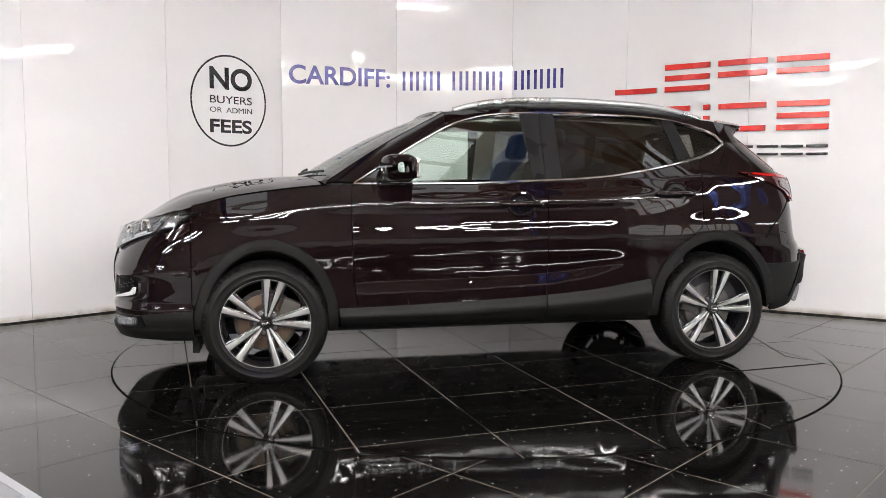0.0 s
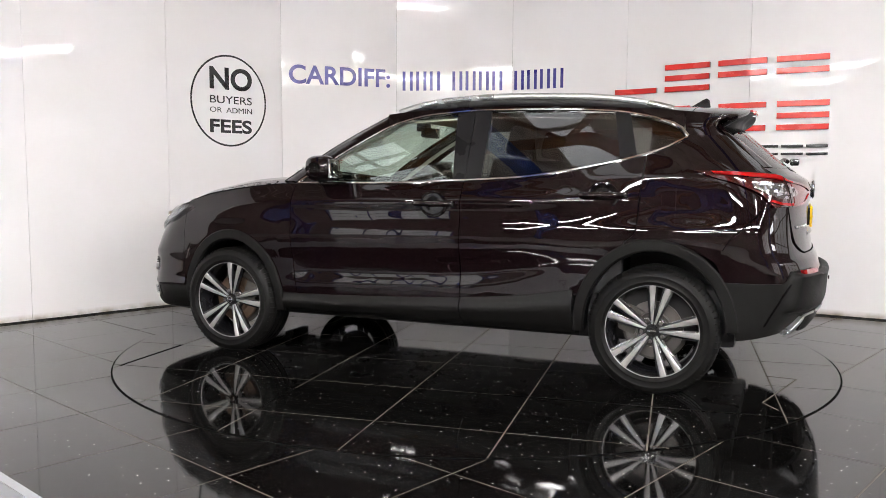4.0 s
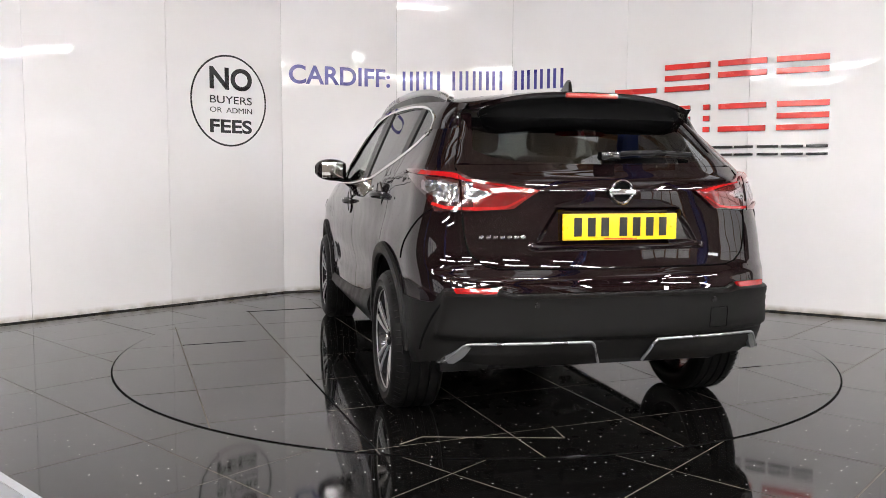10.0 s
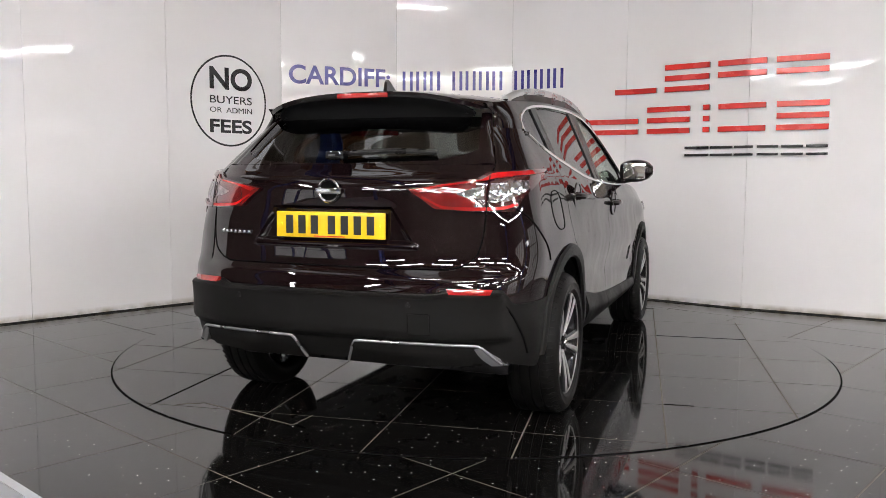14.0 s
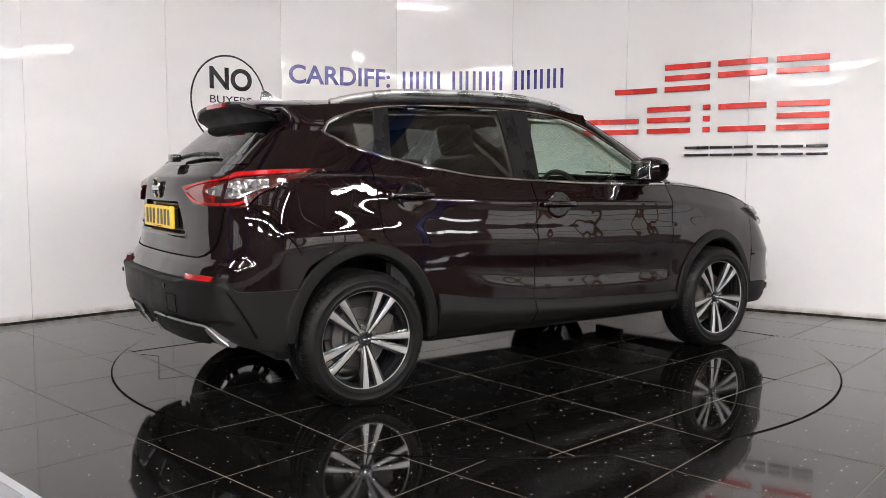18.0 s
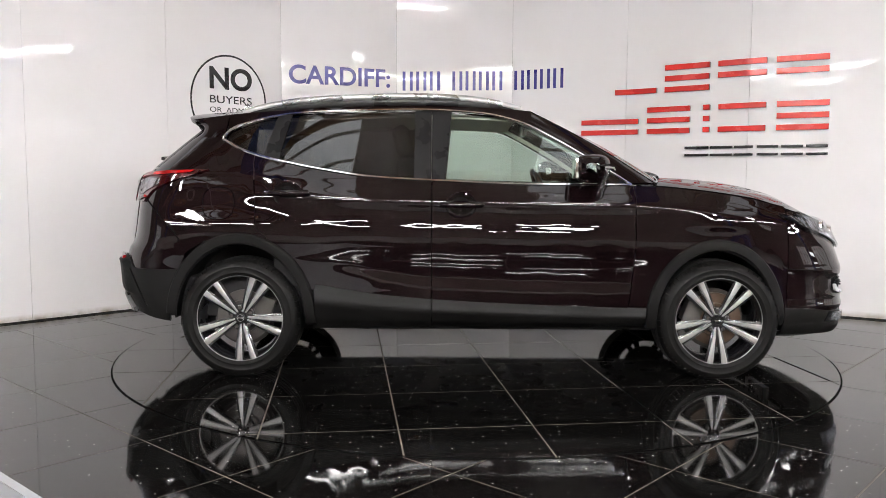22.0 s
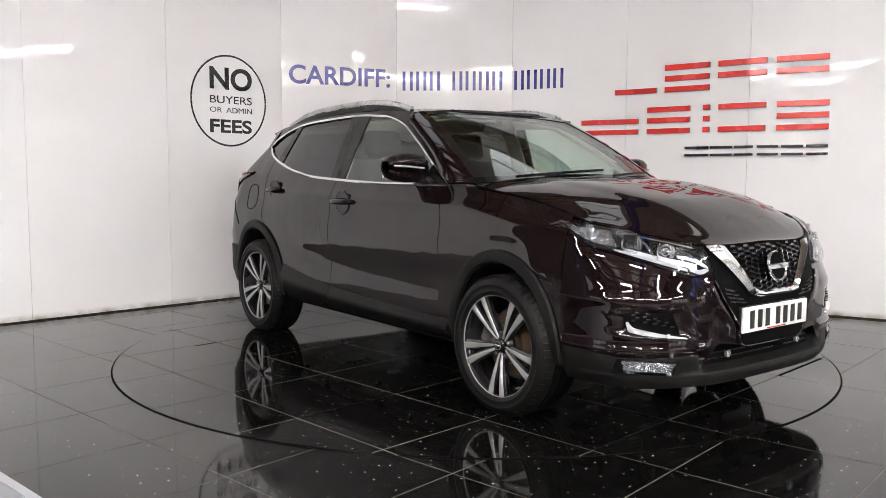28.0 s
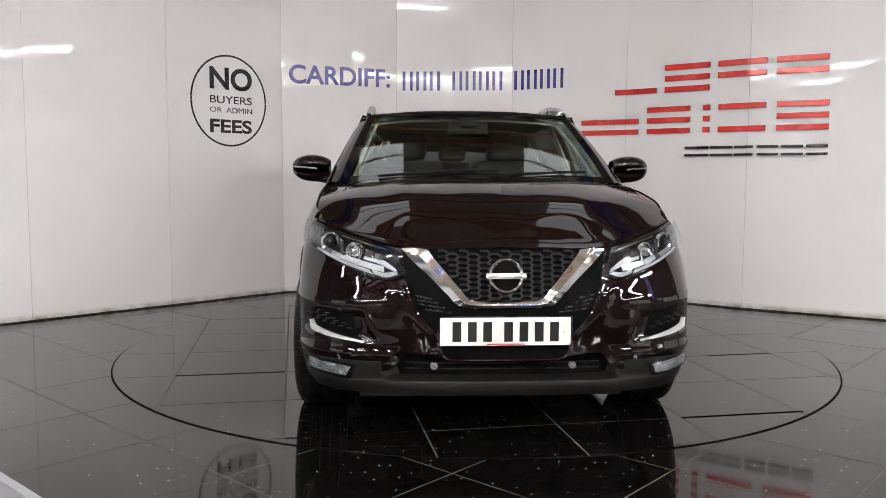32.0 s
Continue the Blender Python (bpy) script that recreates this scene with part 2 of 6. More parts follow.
def tube(points, radius, steps=10, bm=None, flat=1.0):
    """A round bar along points."""
    bm = bm or bmesh.new()
    pts = [Vector(p) for p in points]
    rings = []
    for i, p in enumerate(pts):
        d = (pts[min(i + 1, len(pts) - 1)] - pts[max(i - 1, 0)]).normalized()
        s = d.cross(Vector((0, 0, 1)))
        s = s.normalized() if s.length > 1e-4 else Vector((1, 0, 0))
        u = s.cross(d)
        rings.append([bm.verts.new(p + radius * (s * math.cos(a) + u * math.sin(a) * flat)) for a in (2 * math.pi * k / steps for k in range(steps))])
    for r, q in zip(rings, rings[1:]):
        for k in range(steps):
            bm.faces.new((r[k], r[(k + 1) % steps], q[(k + 1) % steps], q[k]))
    bm.faces.new(rings[0])
    bm.faces.new(rings[-1][::-1])
    return bm


def prism(poly, h0, h1, place, bm=None):
    """An upright prism over a polygon of (u, v); place(u, v, h) gives the point."""
    bm = bm or bmesh.new()
    lo = [bm.verts.new(place(u, v, h0)) for u, v in poly]
    hi = [bm.verts.new(place(u, v, h1)) for u, v in poly]
    n = len(poly)
    bm.faces.new(hi)
    bm.faces.new(lo[::-1])
    for i in range(n):
        bm.faces.new((lo[i], lo[(i + 1) % n], hi[(i + 1) % n], hi[i]))
    return bm


def spl(*pairs):
    """A smooth curve through (x, y) pairs, with no overshoot."""
    pairs = sorted(pairs)
    X = np.array([p[0] for p in pairs], float)
    Y = np.array([p[1] for p in pairs], float)
    h = np.diff(X)
    d = np.diff(Y) / h
    m = np.zeros(len(X))
    m[0], m[-1] = d[0], d[-1]
    for i in range(1, len(X) - 1):
        m[i] = 0 if d[i - 1] * d[i] <= 0 else 2 * d[i - 1] * d[i] / (d[i - 1] + d[i])

    X, Y, h, m = X.tolist(), Y.tolist(), h.tolist(), m.tolist()
    x_first, x_last, y_first, y_last = X[0], X[-1], Y[0], Y[-1]

    def f(x):
        if x <= x_first:
            return y_first
        if x >= x_last:
            return y_last
        i = 0
        while X[i + 1] < x:
            i += 1
        t = (float(x) - X[i]) / h[i]
        return (1 + 2 * t) * (1 - t) ** 2 * Y[i] + t * (1 - t) ** 2 * h[i] * m[i] + t * t * (3 - 2 * t) * Y[i + 1] + t * t * (t - 1) * h[i] * m[i + 1]
    return f


def along(points, n):
    """n points at even steps on a polyline, through a smooth curve."""
    P = np.array([tuple(p) for p in points], float)
    L = np.concatenate([[0], np.cumsum(np.linalg.norm(np.diff(P, axis=0), axis=1))])
    fs = [spl(*zip(L, P[:, k])) for k in range(P.shape[1])]
    return [tuple(f(s) for f in fs) for s in np.linspace(0, L[-1], n)]


# ---------- the hall ----------
DISC_R = 2.234
WALL_PLAN = [(-5.7, -1.81), (-4.93, -0.99), (-4.15, -0.16), (-3.368, 0.67), (-2.59, 1.497), (-1.811, 2.351), (-0.760, 2.819), (0.389, 2.779), (1.415, 2.258), (2.321, 1.616), (3.30, 1.085), (4.32, 0.62), (5.35, 0.2), (6.38, -0.24)]
WALL_TOP = 3.7


def hall():
    ground = tagged(new("ground", None), "bare grey concrete slab of the sales hall", "floor", kind="structure")
    part("slab", box(-9, 9, -14, 6, -0.12, -0.03), HALL_FLOOR, ground)
    roof = box(-9, 9, -14, 6, 6.6, 6.7)
    # corrugations of the roof sheets
    for k in range(60):
        x = -8.9 + k * 0.3
        box(x, x + 0.07, -14, 6, 6.56, 6.6, bm=roof)
    me = finish(roof, "ceiling", False)
    me.materials.append(ROOF_SHEET)
    tagged(new("ceiling", me), "grey corrugated sheet roof over steel trusses", "ceiling", kind="structure")
    for name, b in (("wall_north", (-9, 9, 6, 6.2, -0.1, 6.6)), ("wall_south", (-9, 9, -14.2, -14, -0.1, 6.6)), ("wall_west", (-9.2, -9, -14.2, 6.2, -0.1, 6.6)), ("wall_east", (9, 9.2, -14.2, 6.2, -0.1, 6.6))):
        me = finish(box(*b), name, False)
        me.materials.append(HALL_WALL)
        tagged(new(name, me), "dark painted blockwork wall of the hall", "wall", kind="structure")


def truss(y):
    t = thing("roof_truss", "brown painted steel lattice roof truss", "truss", "roof trusses")
    part("bottom_chord", beam((-9.0, y, 4.9), (9.0, y, 4.9), 0.12, 0.12), BEAM_BROWN, t)
    part("top_chord", beam((-9.0, y, 6.2), (9.0, y, 6.2), 0.14, 0.14), BEAM_BROWN, t)
    for k in range(12):
        x = -8.9 + k * 17.8 / 12
        w = 17.8 / 12
        a, b = ((x, y, 4.9), (x + w, y, 6.2)) if k % 2 else ((x, y, 6.2), (x + w, y, 4.9))
        part("web_bar", beam(a, b, 0.07, 0.07), BEAM_BROWN, t)
    return t


def blue_column(x, y):
    c = thing("steel_column", "blue painted steel stanchion carrying the roof", "column", "steel columns")
    part("web", box(x - 0.015, x + 0.015, y - 0.12, y + 0.12, -0.03, 6.55), BEAM_BLUE, c)
    part("flange", box(x - 0.1, x + 0.1, y - 0.14, y - 0.12, -0.03, 6.55), BEAM_BLUE, c)
    part("flange", box(x - 0.1, x + 0.1, y + 0.12, y + 0.14, -0.03, 6.55), BEAM_BLUE, c)


def strip_light(drop):
    s = thing("strip_light", "white twin-tube strip light hung from the roof", "strip light", "strip lights")
    part("housing", box(-0.76, 0.76, -0.09, 0.09, 0.03, 0.10, 0.008), FIXTURE, s)
    for y in (-0.055, 0.055):
        part("tube", lathe([(0.001, -0.74), (0.019, -0.74), (0.019, 0.74), (0.001, 0.74)], 10, "X"), GLOW, s).location = (0, y, 0)
    for x in (-0.6, 0.6):
        part("hanger", box(x - 0.006, x + 0.006, -0.006, 0.006, 0.10, drop), FIXTURE, s)
    return s


def rooflight(x, y, lx, ly):
    """A milky sheet between the roof sheets, with daylight behind it."""
    s = thing("rooflight", "milky translucent rooflight sheet in the hall roof", "rooflight", "rooflights")
    part("sheet", box(x - lx / 2, x + lx / 2, y - ly / 2, y + ly / 2, 6.52, 6.561), SKY_SHEET, s)
    for k in range(5):
        yy = y - ly / 2 + ly * k / 4
        part("glazing_bar", box(x - lx / 2, x + lx / 2, yy - 0.03, yy + 0.03, 6.46, 6.5195), ROOF_SHEET, s)


SKY_SHEET = make_glow("rooflight_sheet", (0.95, 0.97, 1.0), ROOFLIGHT_GLOW)

hall()
for yy in (-12.0, -9.0, -6.0, -3.0, 0.0, 3.0):
    truss(yy)
for xx, yy in ((-6.4, -10.4), (6.4, -10.4), (-6.9, -4.4), (6.9, -4.4)):
    blue_column(xx, yy)
for xx in (-2.3, 2.3):
    b = thing("roof_beam", "blue painted steel beam running under the roof trusses", "beam", "roof beams")
    part("web", box(xx - 0.02, xx + 0.02, -14, 6, 4.55, 4.81), BEAM_BLUE, b)
    part("flange", box(xx - 0.09, xx + 0.09, -14, 6, 4.812, 4.838), BEAM_BLUE, b)
    part("flange", box(xx - 0.09, xx + 0.09, -14, 6, 4.522, 4.548), BEAM_BLUE, b)
first_strip = strip_light(3.08)
first_strip.matrix_basis = pose(4.65, -4.3, 3.5, 0, 0, -50)
for xx, yy, zz, rz in ((-4.65, -4.3, 3.5, 50), (4.0, -6.2, 3.5, -70), (-4.0, -6.2, 3.5, 70), (0.0, -7.2, 3.5, 0)):
    copy_thing(first_strip, pose(xx, yy, zz, 0, 0, rz))
high_strip = strip_light(1.98)
high_strip.matrix_basis = pose(-1.9, -5.9, 4.6)
copy_thing(high_strip, pose(1.9, -5.9, 4.6))
for xx in (-6.0, -4.0, -2.0, 0.0, 2.0, 4.0, 6.0):
    copy_thing(first_strip, pose(xx, -9.0, 3.5, 0, 0, 0))
for xx in (-6.0, -2.0, 2.0, 6.0):
    copy_thing(first_strip, pose(xx, -11.0, 3.5, 0, 0, 0))
for yy in (-3.9, -5.9, -7.9):
    copy_thing(first_strip, pose(6.6, yy, 3.5, 0, 0, 90))
for xx in (-6.0, -2.0, 2.0, 6.0):
    for yy in (-10.5, -4.5, 1.5):
        rooflight(xx, yy, 1.3, 3.4)


def glint_panel():
    # unseen glowing pane, added to put a bar-shaped glint on the left backdrop panels
    w = tagged(new("window_1"), "unseen bright pane on the hall's side wall, added for a glint on the backdrop", "window", kind="structure")
    part("pane", box(8.97, 8.999, -5.4, -4.0, 2.05, 2.40), GLINT_PANE, w)
    for y in (-5.42, -4.70, -3.98):
        part("panel_frame", box(8.94, 9.0, y - 0.025, y + 0.025, 2.03, 2.42), FIXTURE, w)


def paned_bays(name, wall_x, inward, y0, glow, frame_paint, label):
    """A tall translucent door, or added panes of that shape, with a steel frame in a side wall; inward +1 or -1 points
    into the hall.
    """
    w = tagged(new(name), label, "door", kind="structure")
    xs = lambda d0, d1: sorted((wall_x + inward * d0, wall_x + inward * d1))
    for k in range(4):
        y = y0 + k * 0.9
        for z in (0.05, 0.95, 1.85):
            part("pane", box(*xs(0.001, 0.03), y + 0.04, y + 0.86, z + 0.03, z + 0.87), glow, w)
    for k in range(5):
        y = y0 + k * 0.9
        part("door_frame", box(*xs(0.0, 0.07), y - 0.04, y + 0.04, -0.03, 2.8), frame_paint, w)


SOFT_PANE = make_glow("door_pane", (0.93, 0.97, 1.0), 0.8)
# faint glow for the two sets of panes added on the east wall
FLANK_GLOW = make_glow("flank_glow_pane", (0.93, 0.97, 1.0), 0.35)
paned_bays("door_1", -9.0, 1, -10.2, SOFT_PANE, BEAM_BLUE, "tall translucent loading door in a blue steel frame, bright with daylight")
# unseen glowing bays added on the east side, so the flank reflects pale stripes
paned_bays("reflection_panes_2", 9.0, -1, -3.7, FLANK_GLOW, BEAM_BROWN, "unseen glowing panes in brown bars, added for the car's flank to reflect")
paned_bays("reflection_panes_3", 9.0, -1, -9.9, FLANK_GLOW, BEAM_BROWN, "unseen glowing panes in brown bars, added for the car's flank to reflect")
# strong glow of the pane added for the backdrop's glint
GLINT_PANE = make_glow("glint_pane", (0.95, 0.98, 1.0), 14.0)
glint_panel()


# ---------- curved display wall ----------
def wall_frame(i):
    """Where panel i starts, its way along and its face's normal towards the floor."""
    a, b = Vector((*WALL_PLAN[i], 0)), Vector((*WALL_PLAN[i + 1], 0))
    d = (b - a).normalized()
    return a, d, Vector((d.y, -d.x, 0)), (b - a).length


def display_wall():
    w = tagged(new("wall_display"), "curved showroom backdrop of glossy white laminate panels", "wall", kind="structure")
    for i in range(len(WALL_PLAN) - 1):
        a, d, n, L = wall_frame(i)
        g = 0.0012
        bm = bmesh.new()
        prism([(g, 0.004), (L - g, 0.004), (L - g, WALL_TOP), (g, WALL_TOP)], -0.018, 0.0, lambda u, v, h: a + d * u + n * h + Vector((0, 0, v)), bm)
        part("panel", bm, WALL, w, smooth=False)
        bm = prism([(0, 0), (L, 0), (L, WALL_TOP), (0, WALL_TOP)], -0.06, -0.021, lambda u, v, h: a + d * u + n * h + Vector((0, 0, v)))
        part("backing", bm, JOINT_GREY, w, smooth=False)
        bm = prism([(0, 0), (L, 0), (L, 0.006), (0, 0.006)], 0.0005, 0.004, lambda u, v, h: a + d * u + n * h + Vector((0, 0, v)))
        part("foot_seal", bm, SEAL_BROWN, w, smooth=False)
    return w


display_wall()


def on_wall(i):
    a, d, n, L = wall_frame(i)

    def place(u, v, h):
        # run on round the corner where u passes the panel's end
        if u > L and i + 2 < len(WALL_PLAN):
            a2, d2, n2, _ = wall_frame(i + 1)
            return a2 + d2 * (u - L) + n2 * h + Vector((0, 0, v))
        return a + d * u + n * h + Vector((0, 0, v))
    return place


def words(text, i, u0, u1, z0, z1, material, parent, name, heavy=0.0):
    """Flat lettering fitted into u0..u1 and z0..z1 on wall panel i."""
    cu = bpy.data.curves.new("letters", "FONT")
    cu.body, cu.size, cu.extrude, cu.offset = text, 1.0, 0.004, heavy
    tmp = new("letters", cu)
    bpy.context.view_layer.update()
    me = bpy.data.meshes.new_from_object(tmp)
    bpy.data.objects.remove(tmp)
    co = np.array([v.co for v in me.vertices])
    lo, hi = co.min(0), co.max(0)
    pl = on_wall(i)
    for v in me.vertices:
        u = u0 + (v.co.x - lo[0]) / (hi[0] - lo[0]) * (u1 - u0)
        z = z0 + (v.co.y - lo[1]) / (hi[1] - lo[1]) * (z1 - z0)
        v.co = pl(u, z, 0.0006 + 0.0012 * (v.co.z > 0))
    me.materials.append(material)
    ob = new(name, me)
    ob.parent = parent
    return ob


def fee_sign():
    s = thing("fee_sign", "round black vinyl sign reading NO BUYERS OR ADMIN FEES", "sign")
    pl = on_wall(4)
    bm = bmesh.new()
    n, cu, cz, ru, rz = 72, 0.597, 1.787, 0.384, 0.407
    vs = []
    for k in range(n):
        a = 2 * math.pi * k / n
        c, q = math.cos(a), math.sin(a)
        vs.append([bm.verts.new(pl(cu + (ru - o) * c, cz + (rz - o) * q, h)) for o, h in ((0, 0.0005), (0, 0.0015), (0.016, 0.0015), (0.016, 0.0005))])
    for k in range(n):
        p, q = vs[k], vs[(k + 1) % n]
        for j in range(4):
            bm.faces.new((p[j], p[(j + 1) % 4], q[(j + 1) % 4], q[j]))
    part("ring", bm, SIGN_BLACK, s)
    words("NO", 4, 0.402, 0.832, 1.883, 2.083, SIGN_BLACK, s, "word_no", 0.03)
    words("BUYERS", 4, 0.402, 0.828, 1.762, 1.830, SIGN_BLACK, s, "word_buyers", 0.004)
    words("OR", 4, 0.400, 0.520, 1.681, 1.728, SIGN_BLACK, s, "word_or", 0.0)
    words("ADMIN", 4, 0.563, 0.828, 1.681, 1.728, SIGN_BLACK, s, "word_admin", 0.0)
    words("FEES", 4, 0.398, 0.824, 1.500, 1.622, SIGN_BLACK, s, "word_fees", 0.03)


def contact_line():
    s = thing("contact_lettering", "blue vinyl lettering with a town name and a row of bars", "lettering")
    words("CARDIFF:", 5, 0.072, 1.080, 1.996, 2.176, SIGN_BLUE, s, "town_name", 0.02)
    for i, u0, u1, n in ((6, 0.050, 0.458, 3), (6, 0.547, 1.075, 4), (7, 0.013, 0.558, 4)):
        w = (u1 - u0) / n
        for k in range(n):
            a = u0 + k * w
            bm = bmesh.new()
            for p, q in ((0.06, 0.28), (0.60, 0.82)):
                prism([(a + p * w, 1.972), (a + q * w, 1.972), (a + q * w, 2.160), (a + p * w, 2.160)], 0.0006, 0.0018, on_wall(i), bm)
            part("bar", bm, SIGN_BLUE, s, smooth=False)


def company_sign():
    """Raised red and black bars in place of the company's name."""
    s = thing("company_sign", "raised red bars over a row of black bars, a dealer's sign", "sign")

    def bar(name, i, u0, u1, z0, z1, front):
        n = max(2, int((u1 - u0) / 0.12) + 1)
        poly = [(u0 + (u1 - u0) * k / (n - 1), z0) for k in range(n)] + [(u1 - (u1 - u0) * k / (n - 1), z1) for k in range(n)]
        me_ob = part(name, prism(poly, 0.001, 0.022, on_wall(i)), [front, SIGN_EDGE], s, smooth=False)
        for f in me_ob.data.polygons:
            if abs(f.normal.z) > 0.5 or f.area < 0.0035 and abs(f.normal.dot(wall_frame(i)[2])) < 0.3:
                f.material_index = 1
    for i, a, b, rows in ((7, 1.05, 1.45, (0,)), (8, 0.375, 0.775, (0, 1, 2)), (8, 0.849, 1.247, (1, 2)), (9, 0.211, 0.607, (1, 2))):
        for r in rows:
            bar("red_bar", i, a, b, 1.874 + 0.096 * r, 1.921 + 0.096 * r, SIGN_RED)
    for i, a, b, rows in ((7, 0.73, 1.28, (0, 1)), (8, 0.216, 0.612, (0, 1, 2)), (8, 0.729, 0.786, (0, 1, 2)), (8, 0.861, 1.25, (0, 2)), (9, 0.225, 0.62, (0, 1, 2))):
        for r in rows:
            bar("red_bar", i, a, b, 1.510 + 0.096 * r, 1.556 + 0.096 * r, SIGN_RED)
    for i, a, b in ((8, 0.574, 0.783), (8, 0.80, 0.988), (8, 1.004, 1.158), (9, 0.079, 0.246), (9, 0.269, 0.437), (9, 0.459, 0.621)):
        bar("black_bar", i, a, b, 1.368, 1.390, SIGN_BLACK)
        bar("black_bar", i, a, b, 1.305, 1.325, SIGN_BLACK)


fee_sign()
contact_line()
company_sign()


# ---------- floor tiles and turntable ----------
def clip_poly(poly, inside, cut):
    out = []
    for k in range(len(poly)):
        p, q = poly[k], poly[(k + 1) % len(poly)]
        if inside(p):
            out.append(p)
        if inside(p) != inside(q):
            out.append(cut(p, q))
    return out


def circle_clip(poly, r):
    """The part of a convex polygon within a circle about the origin."""
    n = 180
    for k in range(n):
        a = 2 * math.pi * (k + 0.5) / n
        c, s = math.cos(a), math.sin(a)
        rr = r * math.cos(math.pi / n)
        f = lambda p: p[0] * c + p[1] * s - rr
        if all(f(p) <= 0 for p in poly):
            continue
        poly = clip_poly(poly, lambda p: f(p) <= 0, lambda p, q: tuple(p[i] + (q[i] - p[i]) * f(p) / (f(p) - f(q)) for i in (0, 1)))
        if len(poly) < 3:
            return []
    return poly


def tiles(parent, angle, ou, ov, step, keep, z, clip_r=None, gap=0.0030):
    c, s = math.cos(radians(angle)), math.sin(radians(angle))
    for i in range(-12, 13):
        for j in range(-12, 13):
            u0, v0 = ou + i * step, ov + j * step
            sq = [(u0 + gap, v0 + gap), (u0 + step - gap, v0 + gap), (u0 + step - gap, v0 + step - gap), (u0 + gap, v0 + step - gap)]
            poly = [(u * c - v * s, u * s + v * c) for u, v in sq]
            if not keep(poly):
                continue
            if clip_r:
                poly = circle_clip(poly, clip_r)
                if len(poly) < 3:
                    continue
            mx, my = sum(p[0] for p in poly) / len(poly), sum(p[1] for p in poly) / len(poly)
            bm = prism([(p[0] - mx, p[1] - my) for p in poly], -0.012, 0, lambda a, b, h: (a, b, h))
            ob = part("tile", bm, GRANITE, parent, smooth=False)
            tilt = random.gauss(0, 0.0006), random.gauss(0, 0.0006)
            ob.matrix_basis = Matrix.Translation((mx, my, z)) @ Euler((*tilt, 0)).to_matrix().to_4x4()


floor = tagged(new("floor"), "polished black granite tile floor with sandy grout", "floor", kind="structure")
# grout bed with a round hole for the turntable
bm = bmesh.new()
inner = [bm.verts.new(((DISC_R + 0.004) * math.cos(a), (DISC_R + 0.004) * math.sin(a), -0.006)) for a in (2 * math.pi * k / 120 for k in range(120))]
outer = [bm.verts.new((max(-5.6, min(5.6, 9 * math.cos(a))), max(-5.6, min(4.2, 9 * math.sin(a))), -0.006)) for a in (2 * math.pi * k / 120 for k in range(120))]
low = [bm.verts.new((v.co.x, v.co.y, -0.029)) for v in inner]
low2 = [bm.verts.new((v.co.x, v.co.y, -0.029)) for v in outer]
for k in range(120):
    j = (k + 1) % 120
    bm.faces.new((inner[k], outer[k], outer[j], inner[j]))
    bm.faces.new((low[k], inner[k], inner[j], low[j]))
    bm.faces.new((low2[k], low[k], low[j], low2[j]))
    bm.faces.new((outer[k], low2[k], low2[j], outer[j]))
part("grout_bed", bm, GROUT, floor, smooth=False)


def outside_disc(poly):
    return max(math.hypot(*p) for p in poly) > DISC_R + 0.01 and all(-5.4 < p[0] < 5.4 and -5.5 < p[1] < 3.3 for p in poly)


turntable = thing("turntable", "round motorised car turntable paved in black granite tiles", "turntable")
bm = lathe([(0.001, -0.028), (DISC_R - 0.002, -0.028), (DISC_R - 0.002, -0.0010), (0.001, -0.0010)], 160, "Z")
part("platform", bm, GROUT, turntable, smooth=False)
bm = lathe([(DISC_R - 0.001, -0.02), (DISC_R + 0.009, -0.02), (DISC_R + 0.009, -0.0042), (DISC_R - 0.001, -0.0042)], 160, "Z")
part("edge_seal", bm, GAP, turntable, smooth=False)
DISC_TILT = 7.3


def slot(u0, u1, v0, v1):
    c, s = math.cos(radians(DISC_TILT)), math.sin(radians(DISC_TILT))
    bm = prism([(u0, v0), (u1, v0), (u1, v1), (u0, v1)], 0.0005, 0.002, lambda u, v, h: (u * c - v * s, u * s + v * c, h))
    part("hatch_slot", bm, GAP, turntable, smooth=False)


slot(1.812, 1.826, 0.61, 1.23)
slot(1.814, 1.822, -1.21, -0.61)
slot(0.603, 0.610, -1.82, -1.22)
slot(-1.82, -0.47, 1.208, 1.216)
slot(-1.206, -1.199, -1.36, -1.22)
slot(0.602, 0.609, 1.40, 1.81)
# tapering closing piece cut into one edge tile
for a_, b_ in (((-1.74, 0.98), (-1.97, 0.415)), ((-1.97, 0.415), (-1.81, 0.385)), ((-1.74, 0.98), (-1.80, 1.10))):
    a_, b_ = Matrix.Rotation(radians(DISC_TILT), 2) @ Vector(a_), Matrix.Rotation(radians(DISC_TILT), 2) @ Vector(b_)
    part("cut_joint", beam((*a_, 0.0), (*b_, 0.0), 0.007, 0.003), GROUT, turntable, smooth=False)

edging = tagged(new("edge_strip"), "pale metal strip edging a blue-grey painted floor", "edging", kind="structure")
e0, e1 = Vector((-1.76, -2.49, 0)), Vector((-1.488, -2.714, 0))
ed = (e1 - e0).normalized()
en = Vector((-ed.y, ed.x, 0)) * -1
if en.x + en.y > 0:
    en = -en
for nm, w0, w1, h, mm in (("strip", 0.0, 0.035, 0.008, KERB), ("painted_floor", 0.036, 1.4, 0.005, MAT_GREY)):
    bm = prism([(-2.6, w0), (1.6, w0), (1.6, w1), (-2.6, w1)], 0.0, h, lambda u, v, hh: e0 + ed * u + en * v + Vector((0, 0, hh)))
    part(nm, bm, mm, edging, smooth=False)


